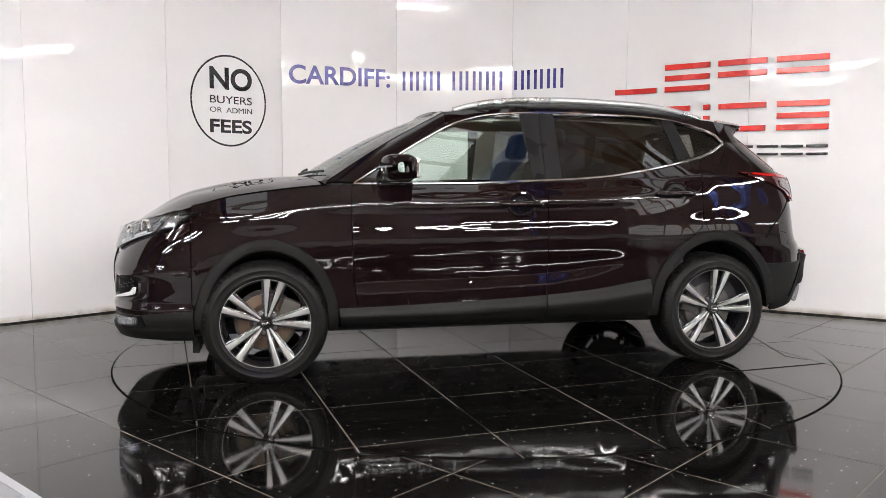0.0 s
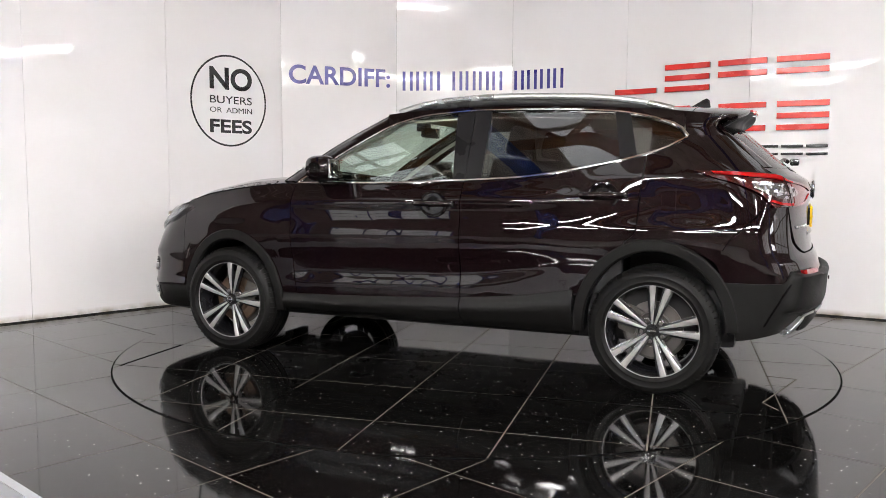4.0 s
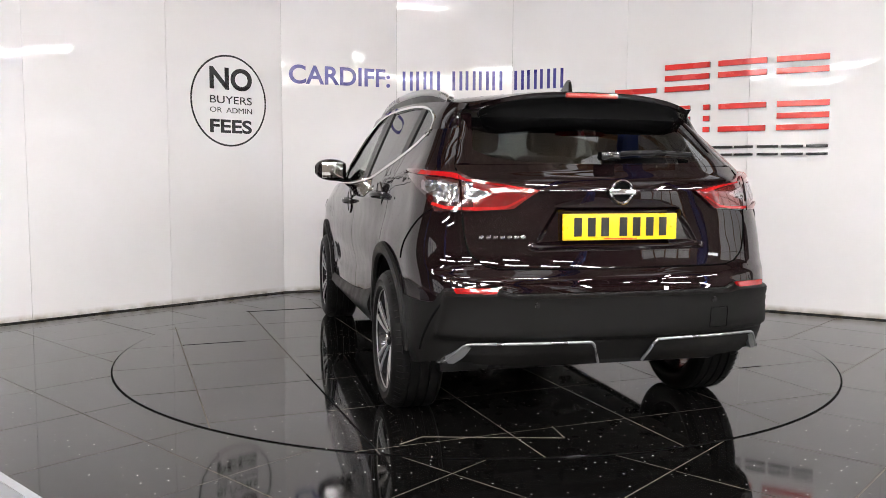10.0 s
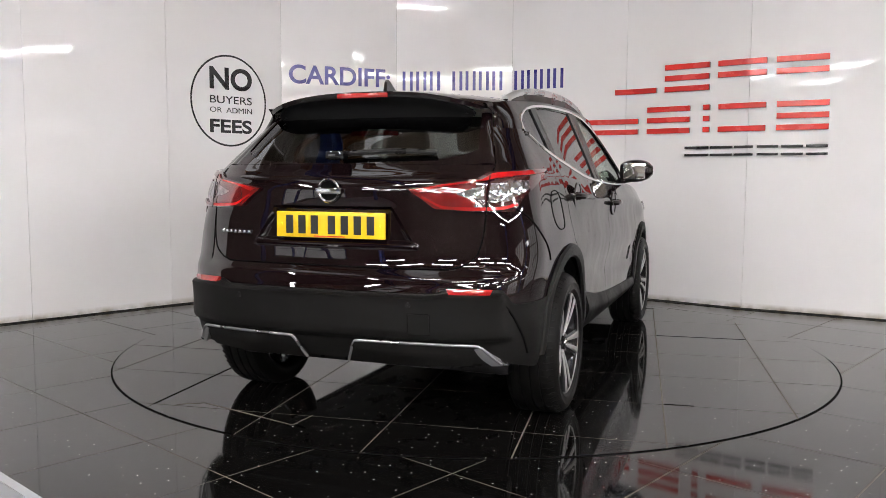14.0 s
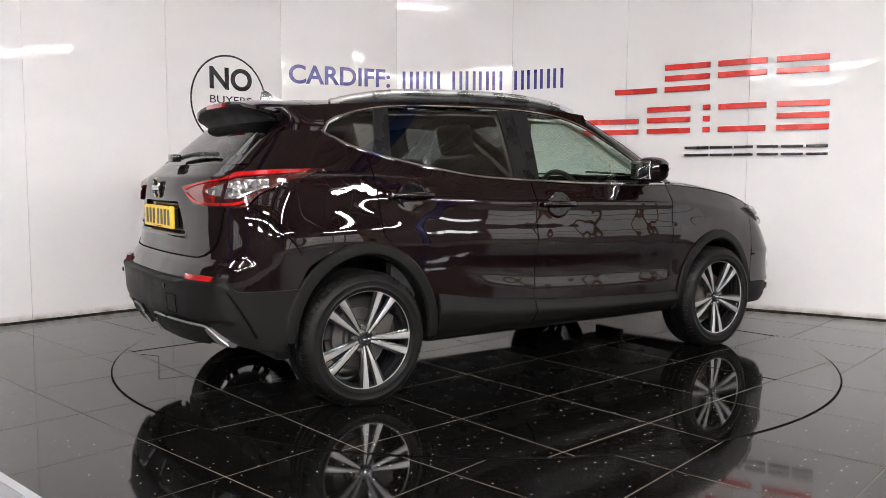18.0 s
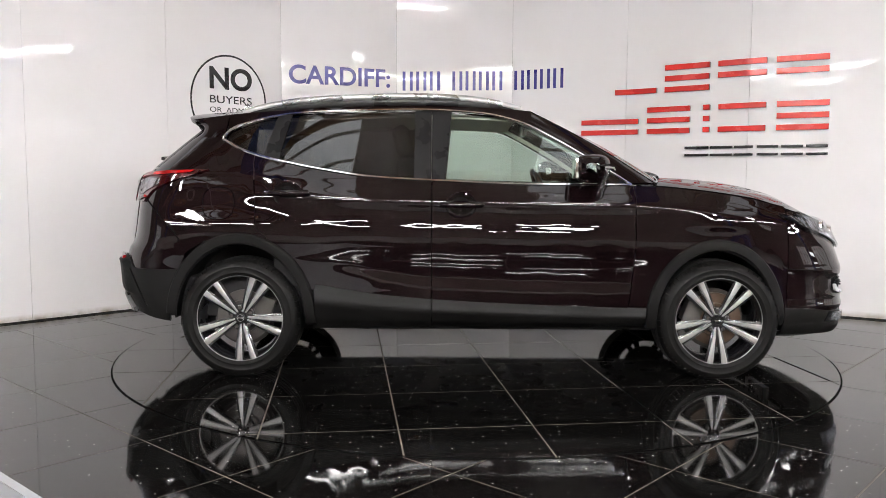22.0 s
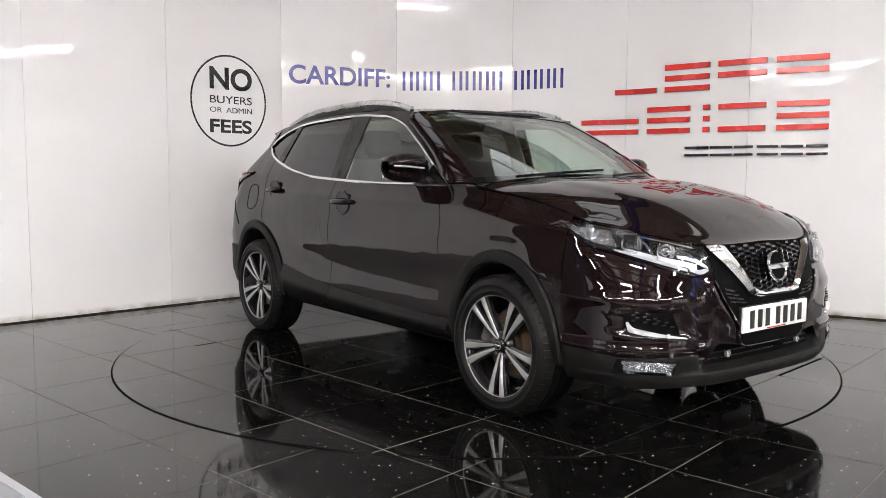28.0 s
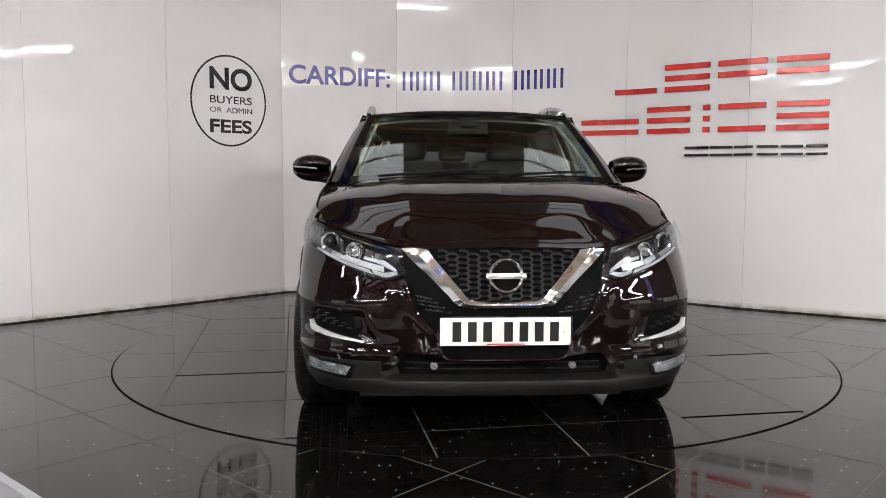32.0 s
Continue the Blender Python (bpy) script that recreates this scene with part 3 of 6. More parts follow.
# ---------- the car: its own space, x forwards, y to its left, origin between the axles on the ground ----------
XF, LF, LR = 1.72, 0.75, 0.75
WHEEL_X, WHEEL_Z, TYRE_R = 1.323, 0.327, 0.334
nose = spl((0.20, 2.10), (0.26, 2.17), (0.33, 2.175), (0.42, 2.175), (0.5, 2.18), (0.62, 2.172), (0.72, 2.152), (0.80, 2.134), (0.84, 2.112), (0.88, 2.070), (0.93, 2.0), (1.0, 1.88), (1.1, 1.75))
tail = spl((0.25, -1.98), (0.32, -2.04), (0.42, -2.095), (0.50, -2.120), (0.58, -2.125), (0.64, -2.118), (0.665, -2.108), (0.70, -2.098), (0.74, -2.072), (0.85, -2.058), (0.95, -2.053), (1.05, -2.056), (1.10, -2.04), (1.14, -1.985), (1.2, -1.91), (1.3, -1.795), (1.39, -1.69), (1.48, -1.60))
low = spl((0.20, 0.78), (0.27, 0.825), (0.33, 0.855), (0.40, 0.868), (0.46, 0.872), (0.52, 0.873), (0.60, 0.876), (0.70, 0.884), (0.80, 0.889), (0.9, 0.889), (1.6, 0.889))
scallop_z = spl((0.80, 0.535), (0.3, 0.545), (-0.3, 0.57), (-0.7, 0.63), (-0.9, 0.67))
scallop_on = spl((0.86, 0.0), (0.76, 1.0), (0.3, 1.0), (-0.4, 0.8), (-0.85, 0.0))
nose_taper = spl((1.3, 0.0), (1.5, 0.008), (1.7, 0.028), (1.9, 0.045))
plan = spl((1.9, 0.975), (1.7, 0.984), (1.5, 0.988), (1.3, 0.992), (0.9, 0.997), (0.4, 1.0), (-0.5, 1.0), (-0.9, 0.998), (-1.3, 0.988), (-1.6, 0.975), (-2.1, 0.955))
shoulder = spl((2.0, 0.865), (1.9, 0.90), (1.75, 0.945), (1.5, 1.0), (1.2, 1.043), (1.0, 1.062), (0.85, 1.07), (0.0, 1.085), (-0.5, 1.095), (-1.0, 1.11), (-1.5, 1.125), (-2.0, 1.13))
# inset of the flank below the shoulder: a crease at handle height, a hollow under it, then a full lower body
roll_in = spl((-0.46, 0.002), (-0.36, -0.005), (-0.30, -0.004), (-0.265, 0.0), (-0.225, 0.0072), (-0.195, 0.0105), (-0.165, 0.0112), (-0.135, 0.0092), (-0.117, 0.0078), (-0.108, 0.0086), (-0.095, 0.0145), (-0.05, 0.040), (-0.02, 0.0555), (0.0, 0.066))
fold_on = spl((1.62, 0.0), (1.25, 0.55), (0.85, 1.0), (-0.55, 1.0), (-0.95, 0.55), (-1.35, 0.0))
rear_roll = spl((-0.42, 0.0), (-0.36, 0.003), (-0.30, 0.0095), (-0.24, 0.0185), (-0.18, 0.0285), (-0.12, 0.0395), (-0.06, 0.0515), (0.0, 0.066))
rear_on = spl((-0.6, 0.0), (-1.2, 1.0), (-2.2, 1.0))
plain_roll = spl((-0.34, 0.0), (-0.24, 0.002), (-0.18, 0.006), (-0.13, 0.0125), (-0.09, 0.0225), (-0.05, 0.039), (-0.02, 0.055), (0.0, 0.066))
lean = spl((1.0, 0.40), (0.0, 0.40), (-0.8, 0.44), (-1.3, 0.56), (-1.6, 0.62), (-2.1, 0.60))
front_pow = spl((0.3, 3.1), (0.55, 3.0), (0.7, 2.7), (0.85, 2.3), (1.0, 2.2))
rear_pow = spl((0.3, 2.7), (0.65, 2.75), (0.8, 2.45), (1.05, 2.4), (1.2, 2.7), (1.5, 3.0))
rear_start = spl((0.3, -1.72), (0.9, -1.71), (1.1, -1.63), (1.3, -1.45), (1.48, -1.28))


def half(x, z):
    zs = shoulder(x)
    w = low(z) * plan(x) * (1 - nose_taper(x) * min(1.0, max(0.0, (z - 0.62) / 0.22)))
    if z <= zs:
        # door scallop with a sharp lower lip, and swellings over both wheels
        d = z - scallop_z(x)
        w -= 0.010 * scallop_on(x) * math.exp(-(d / (0.036 if d < 0 else 0.085)) ** 2)
        w += 0.010 * math.exp(-((x - 1.30) / 0.33) ** 2 - ((z - 0.865) / 0.055) ** 2)
        w += 0.012 * math.exp(-((x + 1.42) / 0.32) ** 2 - ((z - 0.84) / 0.075) ** 2)
        k = fold_on(x)
        r = rear_on(x)
        return w - roll_in(z - zs) * k - (plain_roll(z - zs) * (1 - r) + rear_roll(z - zs) * r) * (1 - k)
    d = z - zs
    return w - 0.066 - lean(x) * d - 0.08 * d * d


def skin(s, z):
    """A point of the body's left flank, nose (s past XF) or tail (s below XR)."""
    if s > XF:
        n, b = front_pow(z), nose(z) - XF
        th = max(0.0, (1 - (s - XF) / LF)) * math.pi / 2
        x = XF + b * max(0.0, math.cos(th)) ** (2 / n)
        return (x, half(x, z) * max(0.0, math.sin(th)) ** (2 / n), z)
    xr = rear_start(z)
    if s < xr:
        n, b = rear_pow(z), tail(z) - xr
        th = max(0.0, (1 - (xr - s) / LR)) * math.pi / 2
        x = xr + b * max(0.0, math.cos(th)) ** (2 / n)
        return (x, half(x, z) * max(0.0, math.sin(th)) ** (2 / n), z)
    return (s, half(s, z), z)


def sx(x, z):
    """The way round the skin at which it stands at x."""
    xr = rear_start(z)
    if xr <= x <= XF:
        return x
    xc, L, n, tip = (XF, LF, front_pow(z), nose(z)) if x > XF else (xr, LR, rear_pow(z), tail(z))
    u = min(1.0, abs(x - xc) / abs(tip - xc))
    th = math.acos(u ** (n / 2))
    d = L * (1 - th / (math.pi / 2))
    return xc + d if x > XF else xc - d


def sy(y, z, front):
    """The way round the nose or tail at which the skin stands y from the middle."""
    lo, hi = (XF, XF + LF) if front else (rear_start(z), rear_start(z) - LR)
    for _ in range(24):
        mid = (lo + hi) / 2
        if skin(mid, z)[1] > y:
            lo = mid
        else:
            hi = mid
    return (lo + hi) / 2


def X(x, z):
    return (sx(x, z), z)


def FY(y, z):
    return (sy(y, z, True), z)


def RY(y, z):
    return (sy(y, z, False), z)


def skin_off(s, z, off):
    p = Vector(skin(s, z))
    if off == 0:
        return p
    e = 0.004
    a = Vector(skin(s + e, z)) - Vector(skin(s - e, z))
    b = Vector(skin(s, z + e)) - Vector(skin(s, z - e))
    n = a.cross(b)
    if n.length < 1e-9:
        return p
    n.normalize()
    if n.dot(p - Vector((0, 0, 0.6))) < 0:
        n = -n
    return p + n * off


def patch(rail_a, rail_b, n, m, off, th, side, smooth=True, crown=0.0):
    """A sheet on the skin between two rails of (s, z); side +1 the car's left, -1 its right."""
    A = along(rail_a, n) if smooth else lerp_rail(rail_a, n)
    B = along(rail_b, n) if smooth else lerp_rail(rail_b, n)
    rows = []
    for i in range(m):
        t = i / (m - 1)
        row = []
        for (s0, z0), (s1, z1) in zip(A, B):
            p = skin_off(s0 + (s1 - s0) * t, z0 + (z1 - z0) * t, off + crown * (1 - abs(2 * t - 1)))
            row.append((p.x, p.y * side, p.z))
        rows.append(row)
    return grid_solid(rows, th)


def lerp_rail(points, n):
    P = np.array(points, float)
    L = np.concatenate([[0], np.cumsum(np.linalg.norm(np.diff(P, axis=0), axis=1))])
    return [tuple(np.interp(s, L, P[:, k]) for k in (0, 1)) for s in np.linspace(0, L[-1], n)]


def column_patch(s_of, z_lo, z_hi, n, m, off, th, side):
    """A sheet of columns: s_of(t, z) with t from 0 to 1, z from z_lo(s) to z_hi(s)."""
    rows = [[None] * n for _ in range(m)]
    for j in range(n):
        t = j / (n - 1)
        s = s_of(t, 0.7)
        for _ in range(3):
            a, b = z_lo(s), z_hi(s)
            s = s_of(t, (a + b) / 2)
        for i in range(m):
            a, b = z_lo(s), z_hi(s)
            z = a + (b - a) * i / (m - 1)
            ss = s_of(t, z)
            a, b = z_lo(ss), z_hi(ss)
            z = a + (b - a) * i / (m - 1)
            p = skin_off(s_of(t, z), z, off(i / (m - 1)) if callable(off) else off)
            rows[i][j] = (p.x, p.y * side, p.z)
    return grid_solid(rows, th)


car = thing("car", "dark aubergine five-door crossover car with silver roof rails", "car")
ARCH = {1: (WHEEL_X - 0.01, 0.380, 0.449), -1: (-WHEEL_X - 0.0, 0.418, 0.472)}


def arch_z(x, grow=0.0):
    """The height of the wheel arch's outer edge over x, or 0 beside it."""
    for cx, a, b in ARCH.values():
        u = (x - cx) / (a + grow)
        if abs(u) < 1:
            return WHEEL_Z + (b + grow) * math.sqrt(1 - u * u)
    return 0.0


belt = spl((0.84, 1.074), (0.3, 1.076), (-0.26, 1.096), (-0.6, 1.115), (-0.86, 1.152), (-1.1, 1.198), (-1.25, 1.236), (-1.36, 1.275), (-1.44, 1.325))
window_top = spl((0.84, 1.078), (0.62, 1.215), (0.44, 1.322), (0.21, 1.434), (0.0, 1.478), (-0.33, 1.496), (-0.8, 1.487), (-1.07, 1.471), (-1.22, 1.446), (-1.32, 1.418), (-1.39, 1.385), (-1.44, 1.330))
clad_top = spl((0.9, 0.395), (0.6, 0.402), (0.0, 0.425), (-0.5, 0.46), (-0.9, 0.52))
door_front_edge = spl((0.25, 0.815), (0.4, 0.83), (0.6, 0.85), (0.8, 0.858), (1.0, 0.858), (1.1, 0.845))
door_rear_top = spl((0.78, -1.17), (0.83, -1.225), (0.9, -1.236), (1.0, -1.24), (1.16, -1.252), (1.3, -1.26))


def door_rear_edge(z):
    """The rear door's hind edge: round the wheel arch below, steep above."""
    cx, a, b = ARCH[-1]
    if z < 0.78:
        u = max(0.0, (z - WHEEL_Z) / b)
        return max(-1.17, cx + a * math.sqrt(max(0.0, 1 - u * u)) - 0.012)
    return door_rear_top(z)


GAPW = 0.003
# the sill cladding swells to a crease below its top edge and tucks in under it
sill_form = spl((0.0, -0.012), (0.25, 0.008), (0.50, 0.024), (0.60, 0.030), (0.66, 0.030), (0.80, 0.019), (0.93, 0.010), (1.0, 0.004))


def flank(side):
    """Painted panels, cladding and glass of one side."""
    th = 0.012
    # wing: over the front arch from the door to the bumper joint
    part("front_wing", column_patch(lambda t, z: (door_front_edge(z) + GAPW) * (1 - t) + 1.70 * t, lambda s: max(arch_z(s, -0.004), 0.40), lambda s: shoulder(s), 48, 46, 0.0, th, side), PAINT, car)
    # doors
    part("front_door", column_patch(lambda t, z: (-0.26 + GAPW) * (1 - t) + (door_front_edge(z) - GAPW) * t, lambda s: clad_top(s) - 0.03, lambda s: belt(s) - 0.004, 30, 60, 0.0, th, side), PAINT, car)
    part("rear_door", column_patch(lambda t, z: (door_rear_edge(z) + GAPW) * (1 - t) + (-0.26 - GAPW) * t, lambda s: clad_top(s) - 0.03, lambda s: belt(s) - 0.004, 32, 60, 0.0, th, side), PAINT, car)
    # rear quarter, up past the window to the roof
    part("rear_quarter", column_patch(lambda t, z: (sy(0.665 if z < 1.16 else 0.665 - (z - 1.16) * 0.42, z, False)) * (1 - t) + (door_rear_edge(z) - GAPW) * t, lambda s: max(arch_z(skin(s, 0.6)[0], -0.004), 0.585), lambda s: belt(s) - 0.004 if s > -1.43 else 1.334, 48, 46, 0.0, th, side), PAINT, car)
    # cladding along the sill, in two lengths
    for nm, a, b in (("sill_cladding", lambda z: -0.26 + GAPW, lambda z: door_front_edge(z) + 0.098), ("sill_cladding", lambda z: -0.905, lambda z: -0.26 - GAPW)):
        part(nm, column_patch(lambda t, z: a(z) * (1 - t) + b(z) * t, lambda s: 0.272, lambda s: clad_top(s), 20, 15, sill_form, 0.02, side), PLASTIC, car)
    part("sill_underside", column_patch(lambda t, z: -0.93 * (1 - t) + 0.95 * t, lambda s: 0.25, lambda s: 0.274, 14, 4, -0.02, 0.02, side), PLASTIC, car)
    # arch trims
    for k, (cx, a, b) in ARCH.items():
        rows = []
        for i, (da, lift) in enumerate(((0.004, 0.004), (-0.004, 0.016), (-0.03, 0.020), (-0.052, 0.018), (-0.060, 0.006))):
            row = []
            a0, a1 = (-0.06, 1.02) if k == 1 else (-0.02, 0.985)
            for j in range(49):
                f = a0 + (a1 - a0) * j / 48
                an = f * math.pi
                x = cx - (a + da) * math.cos(an) * (1 if k == 1 else -1)
                z = WHEEL_Z + (b + da) * math.sin(an)
                z = max(z, 0.275)
                y = half(min(1.72, x), z) if x > 0 else skin(sx(max(x, -1.9), z), z)[1]
                row.append((x, (y + lift) * side, z))
            rows.append(row)
        part("arch_trim", grid_solid(rows, 0.02), PLASTIC, car)
        rows = []
        for y in (0.86, 0.70, 0.50):
            rows.append([(cx - (a - 0.05) * math.cos(f), y * side, WHEEL_Z + (b - 0.055) * math.sin(f)) for f in np.linspace(0.0, math.pi, 30)])
        part("arch_liner", grid_solid(rows, 0.01, out=(cx, 0, WHEEL_Z)), MATT_BLACK, car)
    # side windows
    def pane(name, mat_, xa, xb, slant, n, zlo=None):
        lo_r = lambda s: belt(s) + 0.010
        hi_r = lambda s: max(window_top(s) - 0.010, belt(s) + 0.0105)
        return part(name, column_patch(lambda t, z: (xa + slant * (z - 1.1)) * (1 - t) + xb * t, lo_r, hi_r, n, 10, -0.010, 0.004, side), mat_, car)
    g1 = pane("front_window", GLASS_CLEAR, -0.20, 0.80, 0.10, 26)
    g2 = part("rear_window", column_patch(lambda t, z: (-1.145 + 0.22 * (z - 1.15)) * (1 - t) + (-0.35 - 0.0 * z) * t, lambda s: belt(s) + 0.010, lambda s: window_top(s) - 0.010, 20, 10, -0.010, 0.004, side), GLASS_DARK, car)
    g3 = part("quarter_window", column_patch(lambda t, z: -1.425 * (1 - t) + (-1.205 + 0.27 * (z - 1.2)) * t, lambda s: belt(s) + 0.010, lambda s: max(window_top(s) - 0.010, belt(s) + 0.0105), 12, 8, -0.010, 0.004, side), GLASS_DARK, car)
    for g in (g1, g2, g3):
        g.visible_shadow = False
    # pillar covers
    part("pillar_trim", column_patch(lambda t, z: (-0.262 + 0.0 * z) * (1 - t) + (-0.19 + 0.10 * (z - 1.1)) * t, lambda s: belt(s) + 0.006, lambda s: window_top(s) - 0.006, 5, 10, -0.003, 0.012, side), SATIN_BLACK, car)
    part("pillar_trim", column_patch(lambda t, z: -0.36 * (1 - t) + -0.266 * t, lambda s: belt(s) + 0.006, lambda s: window_top(s) - 0.006, 5, 10, -0.003, 0.012, side), SATIN_BLACK, car)
    part("pillar_trim", column_patch(lambda t, z: (-1.215 + 0.27 * (z - 1.2)) * (1 - t) + (-1.135 + 0.22 * (z - 1.15)) * t, lambda s: belt(s) + 0.006, lambda s: window_top(s) - 0.006, 5, 10, -0.003, 0.012, side), SATIN_BLACK, car)
    part("mirror_sail", column_patch(lambda t, z: 0.655 * (1 - t) + 0.815 * t, lambda s: belt(s) + 0.006, lambda s: max(window_top(s) - 0.006, belt(s) + 0.0065), 8, 5, -0.004, 0.010, side), GLOSS_BLACK, car)
    # bright strip round the windows
    for nm, f, a, b, w in (("belt_strip", belt, 0.84, -1.44, 0.016), ("window_strip", window_top, -1.44, 0.84, 0.013)):
        xs = np.linspace(a, b, 60)
        rows = []
        for d, o in ((-w / 2, 0.001), (-w / 4, 0.006), (w / 4, 0.006), (w / 2, 0.001)):
            row = []
            for k, x in enumerate(xs):
                x0, x1 = x - 0.004, x + 0.004
                t = Vector((x1 - x0, f(x1) - f(x0))).normalized()
                xx, zz = x - t.y * d, f(x) + t.x * d
                p = skin_off(xx, zz, o)
                row.append((p.x, p.y * side, p.z))
            rows.append(row)
        part(nm, grid_solid(rows, 0.006), CHROME, car, "polished metal strip round the side windows")
    # roof frame above the doors: from the window top to the roof's edge
    rows = []
    for t in np.linspace(0, 1, 5):
        row = []
        for x in np.linspace(-1.43, 0.30, 40):
            z0 = window_top(x) + 0.004
            z1 = roof_edge_z(x)
            z = z0 + (z1 - z0) * t
            row.append((x, half(x, z) * side, z))
        rows.append(row)
    part("roof_frame", grid_solid(rows, 0.012), PAINT, car)
    # rear pillar: from the quarter panel up to the roof and the spoiler's end
    rows = []
    for t in np.linspace(0, 1, 10):
        row = []
        for k in np.linspace(0, 1, 20):
            s_end = sy(0.594, 1.333, False)
            low_pt = Vector(skin(-1.43 + (s_end + 1.43) * k, 1.333))
            x = -1.43 - 0.222 * k
            ze = roof_edge_z(x)
            top_pt = Vector((x, half(x, ze) * (1 - 0.10 * max(0.0, (-1.40 - x) / 0.34) ** 1.5), ze))
            p = low_pt.lerp(top_pt, t) + Vector((0.06 * k ** 3 * math.sin(math.pi * t), 0.010 * math.sin(math.pi * t) * (1 - k), 0.0))
            row.append((p.x, p.y * side, p.z))
        rows.append(row)
    part("rear_pillar", grid_solid(rows, 0.014), PAINT, car)
    # windscreen pillar
    rows = []
    for t in np.linspace(0, 1, 6):
        row = []
        for k in np.linspace(0, 1, 24):
            x = 0.86 * (1 - k) + 0.28 * k
            z = max(window_top(x), 1.074) + 0.005
            a = Vector((x, half(x, z), z))
            b = screen_edge(k)
            p = a.lerp(b, t) + Vector((0.3, 1, 0.45)).normalized() * 0.014 * math.sin(math.pi * t)
            row.append((p.x, p.y * side, p.z))
        rows.append(row)
    part("windscreen_pillar", grid_solid(rows, 0.012), PAINT, car)


roof_mid = spl((0.34, 1.515), (0.15, 1.535), (-0.1, 1.549), (-0.4, 1.555), (-0.9, 1.543), (-1.3, 1.524), (-1.5, 1.515), (-1.65, 1.508), (-1.75, 1.496))


roof_crown = spl((0.4, 0.030), (0.0, 0.036), (-1.0, 0.042), (-1.3, 0.046), (-1.7, 0.070))


def roof_edge_z(x):
    return roof_mid(x) - roof_crown(x)


def screen_edge(k):
    """The windscreen's side edge from its foot (0) to its head (1)."""
    return Vector((0.99 * (1 - k) + 0.30 * k, 0.742 * (1 - k) + 0.605 * k, 1.082 * (1 - k) + 1.487 * k + 0.018 * math.sin(math.pi * k)))


def roof_rows(x0, x1, n, m, lift=0.0, wide=1.0):
    rows = []
    for x in np.linspace(x0, x1, n):
        ze, zc = roof_edge_z(x), roof_mid(x)
        ye = half(x, ze) * wide * (1 - 0.10 * max(0.0, (-1.40 - x) / 0.34) ** 1.5)
        rows.append([(x, ye * v, zc - (zc - ze) * abs(v) ** 2.6 + lift) for v in np.linspace(-1, 1, m)])
    return rows


